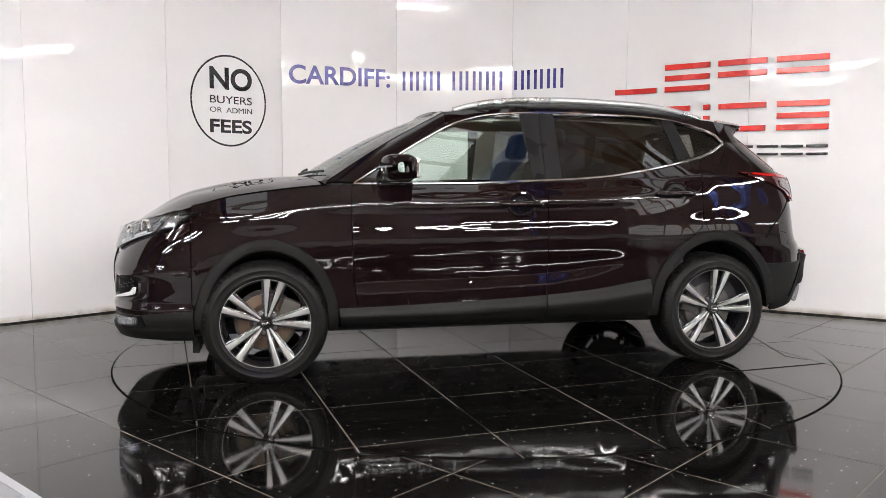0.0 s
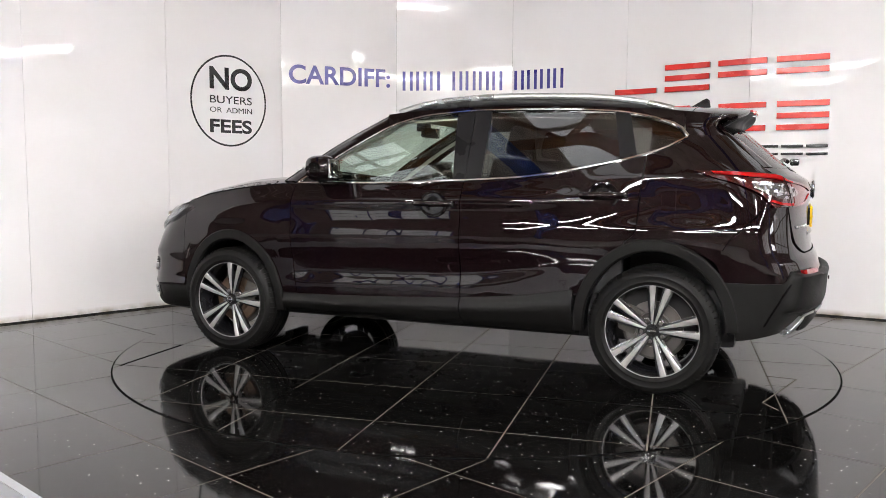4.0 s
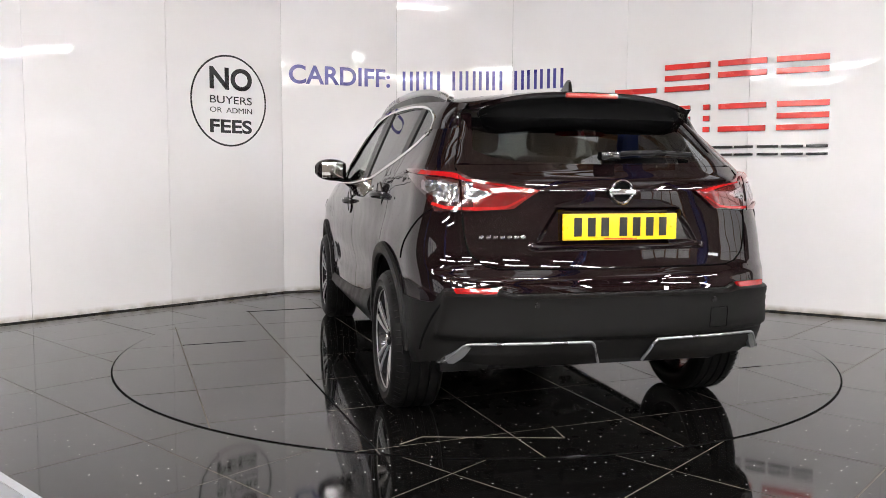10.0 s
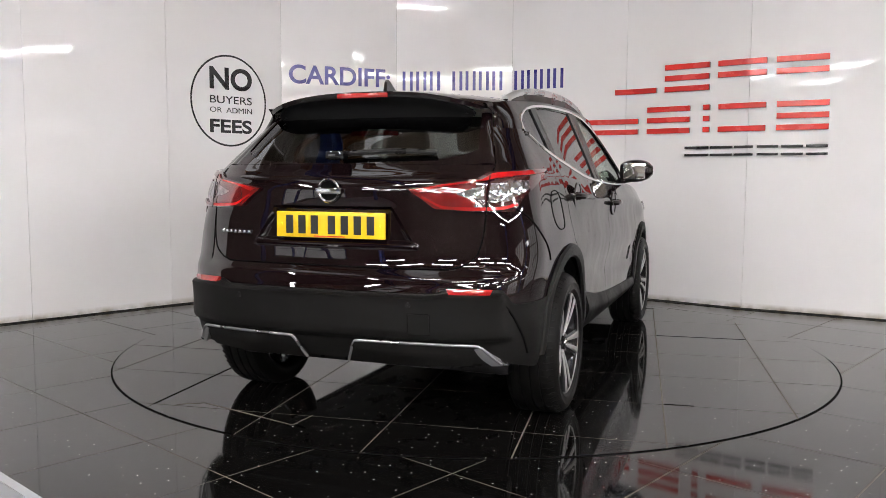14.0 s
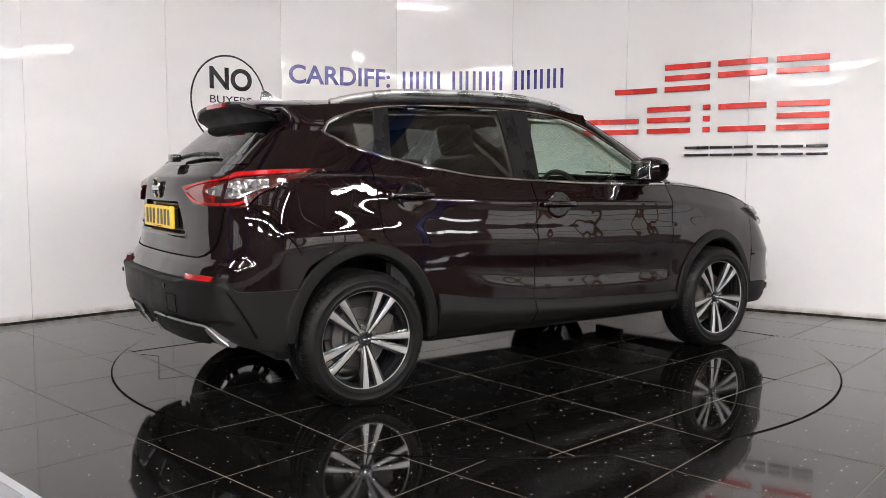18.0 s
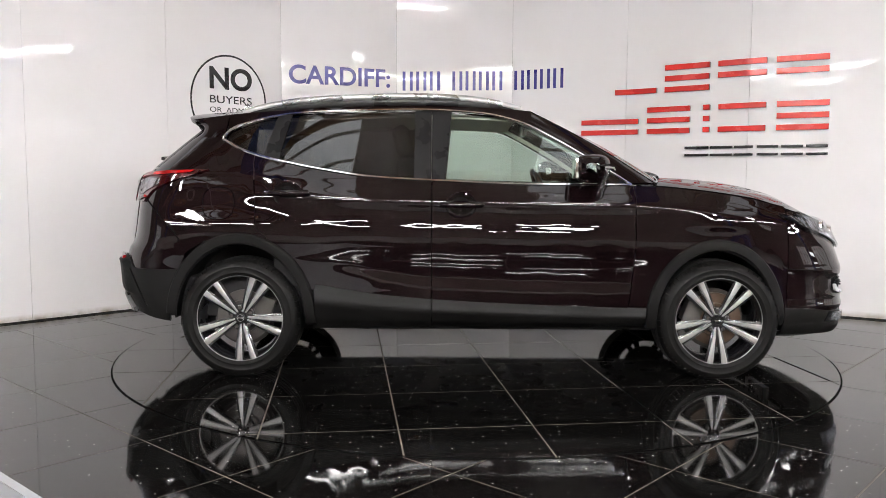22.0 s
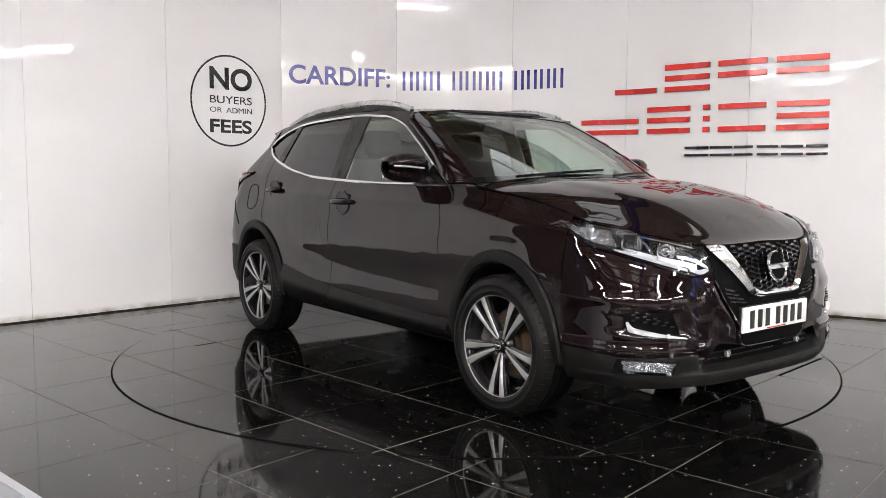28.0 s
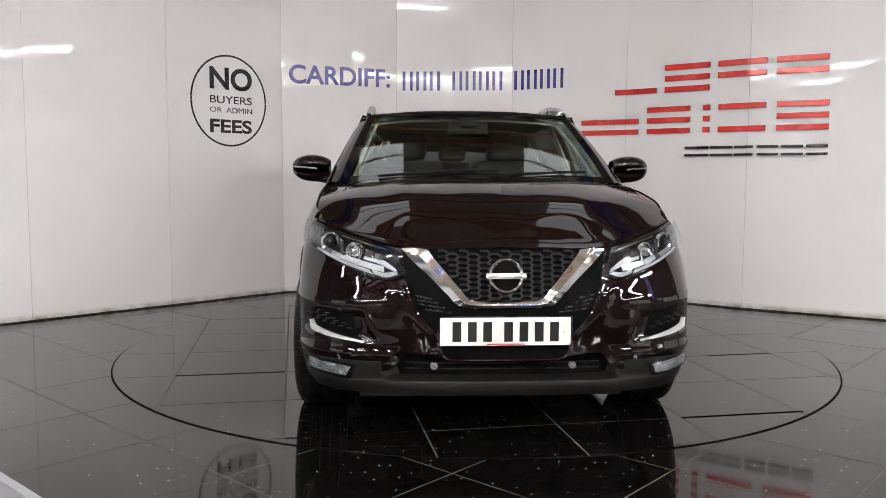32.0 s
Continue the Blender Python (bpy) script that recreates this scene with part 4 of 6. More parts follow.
def topside():
    # the roof's front edge bows back to the pillars and the spoiler's rear edge forwards
    rows = []
    for row in roof_rows(-1.46, 0.32, 34, 25):
        f = max(0.0, row[0][0] / 0.32)
        rows.append([(x - 0.075 * f * abs(v) ** 3.5, y * (1 - 0.05 * f * f), z) for (x, y, z), v in zip(row, np.linspace(-1, 1, 25))])
    part("roof", grid_solid(rows, 0.02), PAINT, car)
    rows = []
    for row in roof_rows(-1.735, -1.465, 12, 41):
        f = max(0.0, (-1.465 - row[0][0]) / 0.27)
        rows.append([(x + 0.085 * f * abs(v) ** 6, y, z) for (x, y, z), v in zip(row, np.linspace(-1, 1, 41))])
    part("spoiler_top", grid_solid(rows, 0.018), PAINT, car)
    # bonnet
    hood_mid = spl((0.95, 1.130), (1.05, 1.124), (1.147, 1.116), (1.35, 1.096), (1.494, 1.075), (1.7, 1.030), (1.845, 0.986), (1.95, 0.945), (2.03, 0.908), (2.085, 0.870), (2.122, 0.836))
    hood_end = spl((0.0, 0.832), (0.3, 0.826), (0.42, 0.832), (0.6, 0.872), (0.72, 0.905), (0.80, 0.93))
    rows = []
    n, m = 36, 41
    for i in range(n):
        t = i / (n - 1)
        row = []
        for j in range(m):
            v = -1 + 2 * j / (m - 1)
            q = abs(v)
            # foot of the screen and front edge of the bonnet along this line
            xb = 1.145 - 0.165 * q ** 2.2
            yf = 0.775 * q
            zf = hood_end(yf)
            xf = skin(sy(yf, zf, True), zf)[0]
            x = xb + (xf - xb) * (1 - (1 - t) ** 1.25)
            # side line of the bonnet lies on the wing
            zs = shoulder(min(x, 1.86)) + 0.004
            zc = hood_mid(x)
            ye = min(half(min(x, XF), shoulder(min(x, XF))), 0.80)
            y = q * (0.735 + (ye - 0.735) * min(1, t * 4)) if t < 0.8 else q * (ye + (0.775 - ye) * (t - 0.8) / 0.2)
            z = zc - (zc - zs) * q ** 4.0
            # raised sides of the bonnet run back from the grille
            z += 0.011 / (1 + math.exp((q - 0.66 + 0.20 * t) / 0.022)) * math.sin(math.pi * min(1, t * 1.02)) ** 0.7
            k = max(0.0, (t - 0.55) / 0.45) ** 2
            z = z * (1 - k) + zf * k
            row.append((x, y * (1 if v >= 0 else -1), z))
        rows.append(row)
    part("bonnet", grid_solid(rows, 0.014), PAINT, car)
    for j in (0, -1):
        part("bonnet_joint", tube([(r[j][0], r[j][1], r[j][2] + 0.001) for r in rows], 0.0042, 6), GAP, car)
    part("bonnet_joint", tube([(p[0] + 0.001, p[1], p[2] - 0.002) for p in rows[-1]], 0.0042, 6), GAP, car)
    # scuttle under the screen
    rows = []
    for t in np.linspace(0, 1, 4):
        rows.append([(1.16 - 0.17 * abs(v) ** 2.2 - 0.09 * t, 0.745 * v, 1.098 - 0.03 * abs(v) ** 3 - 0.004 * t) for v in np.linspace(-1, 1, 25)])
    part("scuttle", grid_solid(rows, 0.03), SATIN_BLACK, car)
    # windscreen
    rows, heads = [], []
    for k in np.linspace(0, 1, 18):
        e = screen_edge(k)
        cx = 1.13 * (1 - k) + 0.30 * k
        cz = 1.098 * (1 - k) + 1.508 * k + 0.035 * math.sin(math.pi * k)
        rows.append([(cx + (e.x - cx) * abs(v) ** 2.4, e.y * v, cz + (e.z - cz) * abs(v) ** 2.4) for v in np.linspace(-1, 1, 29)])
    w = part("windscreen", grid_solid(rows, 0.005), GLASS_CLEAR, car)
    w.visible_shadow = False
    # black band round the screen
    for nm, sel in (("screen_band", rows[0:2]), ("screen_band", rows[-2:])):
        part(nm, grid_solid([[(p[0] + 0.002, p[1], p[2] + 0.003) for p in r] for r in sel], 0.003), GLOSS_BLACK, car)
    for sgn in (0, 1):
        sel = [(r[:2] if sgn else r[-2:]) for r in rows]
        part("screen_band", grid_solid([[(p[0] + 0.002, p[1], p[2] + 0.003) for p in r] for r in sel], 0.003), GLOSS_BLACK, car)
    # wipers on the screen
    def on_screen(k, v):
        e = screen_edge(k)
        cx = 1.13 * (1 - k) + 0.30 * k
        cz = 1.098 * (1 - k) + 1.508 * k + 0.035 * math.sin(math.pi * k)
        return (cx + (e.x - cx) * abs(v) ** 2.4 + 0.012, e.y * v, cz + (e.z - cz) * abs(v) ** 2.4 + 0.012)
    for v0, v1 in ((-0.72, 0.15), (0.20, 0.80)):
        part("wiper", tube([on_screen(0.03 + 0.06 * t, v0 + (v1 - v0) * t) for t in np.linspace(0, 1, 9)], 0.008, 6), SATIN_BLACK, car)
    # roof rails
    for side in (1, -1):
        pts = []
        for x in np.linspace(-1.36, 0.24, 36):
            u = (x + 0.56) / 0.80
            y = half(x, roof_edge_z(x)) - 0.035
            pts.append((x, y * side, roof_edge_z(x) + 0.006 + 0.052 * (1 - abs(u) ** 4.0)))
        part("roof_rail", tube(pts, 0.016, 10, flat=1.15), SILVER, car, "satin silver roof rail")
        part("rail_base", tube([(p[0], p[1], roof_edge_z(p[0]) + (p[2] - roof_edge_z(p[0])) * 0.42) for p in pts], 0.013, 8, flat=1.7), SATIN_BLACK, car)
        for x in (-1.30, 0.17):
            part("rail_foot", box(x - 0.05, x + 0.05, (half(x, roof_edge_z(x)) - 0.05) * side - 0.012, (half(x, roof_edge_z(x)) - 0.05) * side + 0.012, roof_edge_z(x) - 0.005, roof_edge_z(x) + 0.028, 0.006), SILVER, car)
    # fin aerial
    bm = bmesh.new()
    prof = [(-1.34, 0.0), (-1.50, 0.0), (-1.49, 0.055), (-1.475, 0.066), (-1.45, 0.055), (-1.40, 0.022)]
    prism([(x, roof_mid(x) + z) for x, z in prof], -0.012, 0.012, lambda u, v, h: (u, h * (1 - min(0.7, (v - 1.5) * 6)), v), bm)
    part("fin_aerial", bm, GLOSS_BLACK, car, smooth=False)


def tail_end():
    th = 0.012
    def mirror_pt(y, z, off):
        q = skin_off(sy(abs(y), z, False), z, off)
        return (q.x, q.y * (1 if y >= 0 else -1) if abs(y) > 1e-6 else 0.0, q.z)

    bumper_relief = spl((0.40, 0.0), (0.445, 0.002), (0.462, 0.020), (0.49, 0.026), (0.56, 0.024), (0.605, 0.028), (0.622, 0.036), (0.630, 0.034), (0.642, 0.004), (0.66, 0.0))
    # tailgate below the glass, with a sunken field for the plate
    lid_edge = spl((0.735, 0.52), (0.75, 0.575), (0.80, 0.635), (0.9, 0.655), (1.16, 0.66))

    def sunk(y, z):
        d = min(z - 0.833, 0.990 - z, (0.386 - (z - 0.827) * 0.64 - abs(y)) * 0.84)
        k = min(1.0, max(0.0, d / 0.016))
        lip = 0.007 * math.exp(-((z - 0.825) / 0.0075) ** 2) * min(1.0, max(0.0, (0.40 - abs(y)) / 0.02))
        return lip - 0.020 * k * k * (3 - 2 * k)

    rows = []
    for z in np.linspace(0.738, 1.168, 66):
        row = []
        ye = 0.386 - (min(max(z, 0.827), 0.990) - 0.827) * 0.64
        for v in np.linspace(-1, 1, 101):
            q = abs(v)
            y = math.copysign(ye * q / 0.6 if q < 0.6 else ye + (lid_edge(z) - ye) * (q - 0.6) / 0.4, v)
            row.append(mirror_pt(y, z, sunk(y, z)))
        rows.append(row)
    part("tailgate", grid_solid(rows, th), PAINT, car)
    for side in (1, -1):
        part("lid_joint", tube([mirror_pt((lid_edge(z) + 0.0015) * side, z, 0.0) for z in np.linspace(0.738, 1.15, 40)], 0.0034, 6), GAP, car)
    part("lid_joint", tube([mirror_pt(y, 0.7355, 0.001) for y in np.linspace(-0.53, 0.53, 41)], 0.0034, 6), GAP, car)
    # rear glass with rounded lower corners, its lower edge sagging to the middle
    glass_y = lambda z: 0.598 - (z - 1.16) * 0.30
    lid_y = lambda z: 0.662 - (z - 1.16) * 0.42
    glass_low = lambda q: 1.166 + 0.020 * q ** 2 + 0.045 * q ** 7
    rows = []
    for t in np.linspace(0, 1, 12):
        row = []
        for v in np.linspace(-1, 1, 41):
            z0 = glass_low(abs(v))
            z = z0 + (1.385 - z0) * t
            row.append(mirror_pt(glass_y(z) * v, z, -0.003))
        rows.append(row)
    g = part("tailgate_window", grid_solid(rows, 0.005), GLASS_DARK, car)
    g.visible_shadow = False
    # painted surround below the glass and up both sides of it
    rows = []
    for t in np.linspace(0, 1, 6):
        row = []
        for v in np.linspace(-1, 1, 61):
            z1 = glass_low(abs(v)) + 0.003
            z = 1.166 + (z1 - 1.166) * t
            row.append(mirror_pt(glass_y(z) * v, z, 0.001))
        rows.append(row)
    part("glass_surround", grid_solid(rows, 0.01), PAINT, car)
    for side in (1, -1):
        rows = []
        for t in np.linspace(0, 1, 7):
            rows.append([mirror_pt((glass_y(z) - 0.003 + (lid_y(z) - glass_y(z) + 0.003) * t) * side, z, 0.001 + 0.004 * math.sin(math.pi * t)) for z in np.linspace(1.168, 1.40, 16)])
        part("glass_surround", grid_solid(rows, 0.01), PAINT, car)
    # spoiler
    rows = []
    for k, (x, z, wide) in enumerate(((-1.742, 1.486, 0.500), (-1.742, 1.474, 0.500), (-1.715, 1.456, 0.498), (-1.685, 1.425, 0.492), (-1.675, 1.38, 0.478), (-1.705, 1.345, 0.455))):
        row = []
        for v in np.linspace(-1, 1, 31):
            q = abs(v)
            droop = 0.046 * q ** 2.4 + 0.026 * q ** 8 if k < 3 else 0.05 * q ** 3 - 0.02 * q ** 8
            row.append((x + 0.015 * q ** 2 + (0.085 if k < 3 else 0.05) * q ** 6, wide * v, z - droop))
        rows.append(row)
    part("spoiler", grid_solid(rows, 0.02, out=(-1.3, 0, 1.2)), MATT_BLACK, car, "dull black underside of the tailgate spoiler")
    part("high_brake_light", box(-1.758, -1.70, -0.125, 0.125, 1.468, 1.492, 0.006), RED_LENS, car, "red high-level brake light")
    # bumper: painted upper band, grained lower part
    step = lambda y: 0.018 * (lambda k: k * k * (3 - 2 * k))(min(1.0, max(0.0, (abs(y) - 0.485) / 0.055)))
    rows = []
    for t in np.linspace(0, 1, 9):
        rows.append([mirror_pt(y, 0.643 + step(y) + (0.090 - step(y)) * t, 0.0) for y in np.linspace(-0.745, 0.745, 61)])
    part("bumper_upper", grid_solid(rows, th), PAINT, car)
    rows = []
    for z in (0.348, 0.358, 0.375, 0.40, 0.425, 0.44, 0.452, 0.462, 0.475, 0.50, 0.54, 0.58, 0.61, 0.625, 0.634, 0.642, 0.647, 0.652):
        u = max(0.0, (z - WHEEL_Z) / ARCH[-1][2])
        s1 = sx(ARCH[-1][0] - ARCH[-1][1] * math.sqrt(max(0.0, 1 - u * u)) + 0.012, z)
        ss = np.linspace(s1, rear_start(z) - LR, 44)
        zz = [z - (0.652 - z) / 0.317 * 0.045 * max(0.0, 1 - (s1 - s) / 0.25) for s in ss]
        zz = [w + (step(skin(s, w)[1]) - 0.012) * min(1.0, max(0.0, (z - 0.60) / 0.052)) for s, w in zip(ss, zz)]
        # the upper edge steps down where the bumper turns on to the flank
        zz = [w - 0.062 * min(1.0, max(0.0, (z - 0.46) / 0.19)) * (lambda k: k * k * (3 - 2 * k))(min(1.0, max(0.0, (skin(s, w)[1] - 0.735) / 0.055))) for s, w in zip(ss, zz)]
        relief = bumper_relief(z)
        left = [skin_off(s, w, 0.006 + relief * min(1.0, max(0.0, (0.755 + (0.60 - w) * 0.16 - skin(s, w)[1]) / 0.024))) for s, w in zip(ss, zz)]
        rows.append([tuple(p) for p in left[:-1]] + [(left[-1].x, 0, left[-1].z)] + [(p.x, -p.y, p.z) for p in left[-2::-1]])
    part("rear_bumper", grid_solid(rows, 0.02), PLASTIC, car, "grained black plastic rear bumper")
    for side in (1, -1):
        part("quarter_corner", grid_solid([[mirror_pt(y * side, z, -0.004) for y in np.linspace(0.46, 0.674, 12)] for z in np.linspace(0.728, 0.96, 12)], 0.008), PAINT, car)
        joint = [X(-1.865, 0.985), X(-1.82, 0.945), X(-1.74, 0.86), X(-1.675, 0.79), X(-1.655, 0.755)]
        part("bumper_joint", tube([(lambda q: (q.x, q.y * side, q.z))(skin_off(s_, z_, 0.0012)) for s_, z_ in along(joint, 24)], 0.0032, 6), GAP, car)
        # a black bar stands in for the shade along the bumper's corner groove
        fold = [X(-1.985, 0.615), X(-1.955, 0.57), X(-1.90, 0.47), X(-1.855, 0.385)]
        part("fold_shade", tube([(lambda q: (q.x, q.y * side, q.z))(skin_off(s_, z_, 0.006)) for s_, z_ in along(fold, 20)], 0.0055, 8), GAP, car)
        # skid inserts and reflectors
        part("skid_insert", patch([RY(0.105, 0.350), RY(0.35, 0.345), RY(0.62, 0.352)], [RY(0.148, 0.443), RY(0.35, 0.444), RY(0.655, 0.436)], 18, 7, 0.022, 0.026, side, True, 0.006), PLASTIC, car)
        rim = [(0.100, 0.352), (0.125, 0.402), (0.143, 0.440), (0.152, 0.4455), (0.20, 0.447), (0.35, 0.447), (0.50, 0.445), (0.63, 0.440), (0.655, 0.434), (0.69, 0.396), (0.725, 0.356)]
        part("skid_edge", tube([mirror_pt(y * side, z, 0.027) for y, z in along(rim, 40)], 0.006, 8), SKID, car, "satin silver edge of the skid plate")
        part("skid_wing", patch([RY(0.748, 0.350), RY(0.70, 0.392), RY(0.66, 0.428)], [RY(0.690, 0.352), RY(0.655, 0.388), RY(0.635, 0.424)], 12, 4, 0.028, 0.02, side), SKID, car)
        part("rear_reflector", patch([RY(0.548, 0.634), RY(0.69, 0.632)], [RY(0.535, 0.655), RY(0.702, 0.655)], 8, 3, 0.031, 0.016, side), RED_LENS, car, "red reflector")
        part("parking_sensor", lathe([(0.001, 0), (0.011, 0), (0.011, 0.006), (0.001, 0.006)], 14, "X"), SATIN_BLACK, car).matrix_basis = pose(tail(0.6) - 0.030, 0.40 * side, 0.60)
        # tail lamp
        lamp_top = [X(-1.50, 1.146), X(-1.70, 1.142), X(-1.88, 1.128), RY(0.62, 1.105), RY(0.48, 1.082), RY(0.35, 1.062)]
        lamp_low = [X(-1.55, 1.132), X(-1.70, 1.085), X(-1.82, 1.03), RY(0.755, 0.968), RY(0.62, 0.970), RY(0.46, 0.980), RY(0.36, 1.052)]
        lamp = part("tail_lamp", patch(lamp_low, lamp_top, 48, 9, 0.012, 0.012, side, False), RED_DEEP, car, "red and clear wraparound tail lamp")
        part("clear_section", patch([X(-1.78, 1.062), X(-1.86, 1.026), RY(0.72, 1.008), RY(0.664, 1.008)], [X(-1.77, 1.096), X(-1.86, 1.092), RY(0.72, 1.086), RY(0.664, 1.082)], 20, 5, 0.016, 0.005, side), LAMP_CLEAR, lamp, "clear reversing lens")
        part("clear_section", patch([RY(0.645, 1.018), RY(0.595, 1.024), RY(0.545, 1.040)], [RY(0.645, 1.074), RY(0.595, 1.060), RY(0.545, 1.045)], 12, 5, 0.016, 0.005, side), LAMP_CLEAR, lamp, "clear reversing lens")
        for nm, lo, hi in (("upper_light_guide", [X(-1.60, 1.130), X(-1.76, 1.116), X(-1.88, 1.104), RY(0.63, 1.089), RY(0.49, 1.068), RY(0.40, 1.047)], [X(-1.58, 1.140), X(-1.76, 1.130), X(-1.88, 1.118), RY(0.63, 1.097), RY(0.48, 1.075), RY(0.375, 1.056)]),
                           ("lower_light_guide", [X(-1.86, 0.992), RY(0.70, 0.975), RY(0.62, 0.974), RY(0.50, 0.982), RY(0.41, 1.026)], [X(-1.86, 1.004), RY(0.70, 0.988), RY(0.62, 0.987), RY(0.50, 0.993), RY(0.41, 1.035)])):
            part(nm, patch(lo, hi, 28, 3, 0.020, 0.008, side), RED_LENS, lamp)
        part("lamp_joint", tube([mirror_pt(0.657 * side, z, 0.021) for z in np.linspace(0.968, 1.108, 10)], 0.0022, 6), GAP, lamp)
        part("inner_lens", patch([RY(0.612, 0.972), RY(0.46, 0.982), RY(0.365, 1.052)], [RY(0.612, 1.098), RY(0.48, 1.077), RY(0.355, 1.058)], 20, 6, 0.0145, 0.004, side, False), RED_MID, lamp)
    part("plate_base", box(-2.052, -2.030, -0.25, 0.25, 0.862, 0.954, 0.003), SATIN_BLACK, car)
    plate("rear_plate", -2.057, 0.908, -1, PLATE_YELLOW, "yellow rear number plate with plain dark bars")
    emblem(tail(1.053) - 0.006, 1.053, -1, 0.054)
    for k in range(7):
        y = 0.60 - 0.028 * k
        q = mirror_pt(y - 0.010, 0.865, 0.001)
        part("name_bar", box(q[0] - 0.005, q[0] + 0.004, q[1] - 0.009, q[1] + 0.009, 0.859, 0.873, 0.002), EMBLEM, car)
    # rear wiper
    pts = [mirror_pt(y, z, 0.018) for y, z in ((0.01, 1.195), (-0.10, 1.205), (-0.25, 1.21), (-0.42, 1.203))]
    part("rear_wiper", tube(pts, 0.012, 8), SATIN_BLACK, car)
    part("wiper_hub", box(-1.99, -1.94, -0.03, 0.06, 1.185, 1.225, 0.012), GLOSS_BLACK, car)
    part("tow_cover", grid_solid([[mirror_pt(y, z, 0.0335) for y in np.linspace(-0.473, -0.389, 5)] for z in np.linspace(0.486, 0.562, 5)], 0.006), PLASTIC, car)
    loop = [(-0.475, 0.484), (-0.387, 0.484), (-0.387, 0.564), (-0.475, 0.564), (-0.475, 0.484)]
    part("cover_joint", tube([mirror_pt(y, z, 0.0335) for y, z in lerp_rail(loop, 33)], 0.0016, 5), GAP, car)


def plate(name, x, z, way, material, label):
    """A number plate with plain bars where its characters stand; way +1 faces forwards."""
    p = part(name, box(x - 0.006, x + 0.006, -0.26, 0.26, z - 0.0555, z + 0.0555, 0.004), material, car, label)
    f = x + way * 0.0066
    a, b = min(f, f + way * 0.0012), max(f, f + way * 0.0012)
    for k in range(7):
        y = -0.194 + k * 0.061 + (0.022 if k > 3 else 0.0)
        y = y * -way
        part("bar", box(a, b, y - 0.0175, y + 0.0175, z - 0.0395, z + 0.0395), INK, p, smooth=False)
    part("maker_bar", box(a, b, -0.075, 0.075, z - 0.0515, z - 0.0470), SIGN_RED, p, "thin red line of tiny print")
    for y in (-0.236, 0.236):
        part("plate_screw", lathe([(0.001, 0.0), (0.007, 0.0), (0.006, 0.003), (0.001, 0.0035)], 12, "X"), material, p).matrix_basis = pose(x + way * 0.006, y, z, 0, 0, 0 if way > 0 else 180)
    return p


def emblem(x, z, way, r, tilt=0.0):
    """A plain ring and crossbar."""
    e = part("emblem", lathe([(r - 0.014, 0.0), (r, 0.0), (r - 0.001, 0.006), (r - 0.006, 0.011), (r - 0.013, 0.006)], 44, "X"), EMBLEM, car, "chrome ring emblem")
    e.matrix_basis = pose(x, 0, z, 0, 0, 0 if way > 0 else 180) @ pose(0, 0, 0, 0, -tilt, 0)
    part("crossbar", box(0.002, 0.012, -r * 1.12, r * 1.12, -0.012, 0.012, 0.003), EMBLEM, e)
    part("disc", lathe([(0.001, -0.004), (r - 0.008, -0.004), (r - 0.008, 0.003), (0.001, 0.003)], 30, "X"), MASK_BLACK, e)
    return e


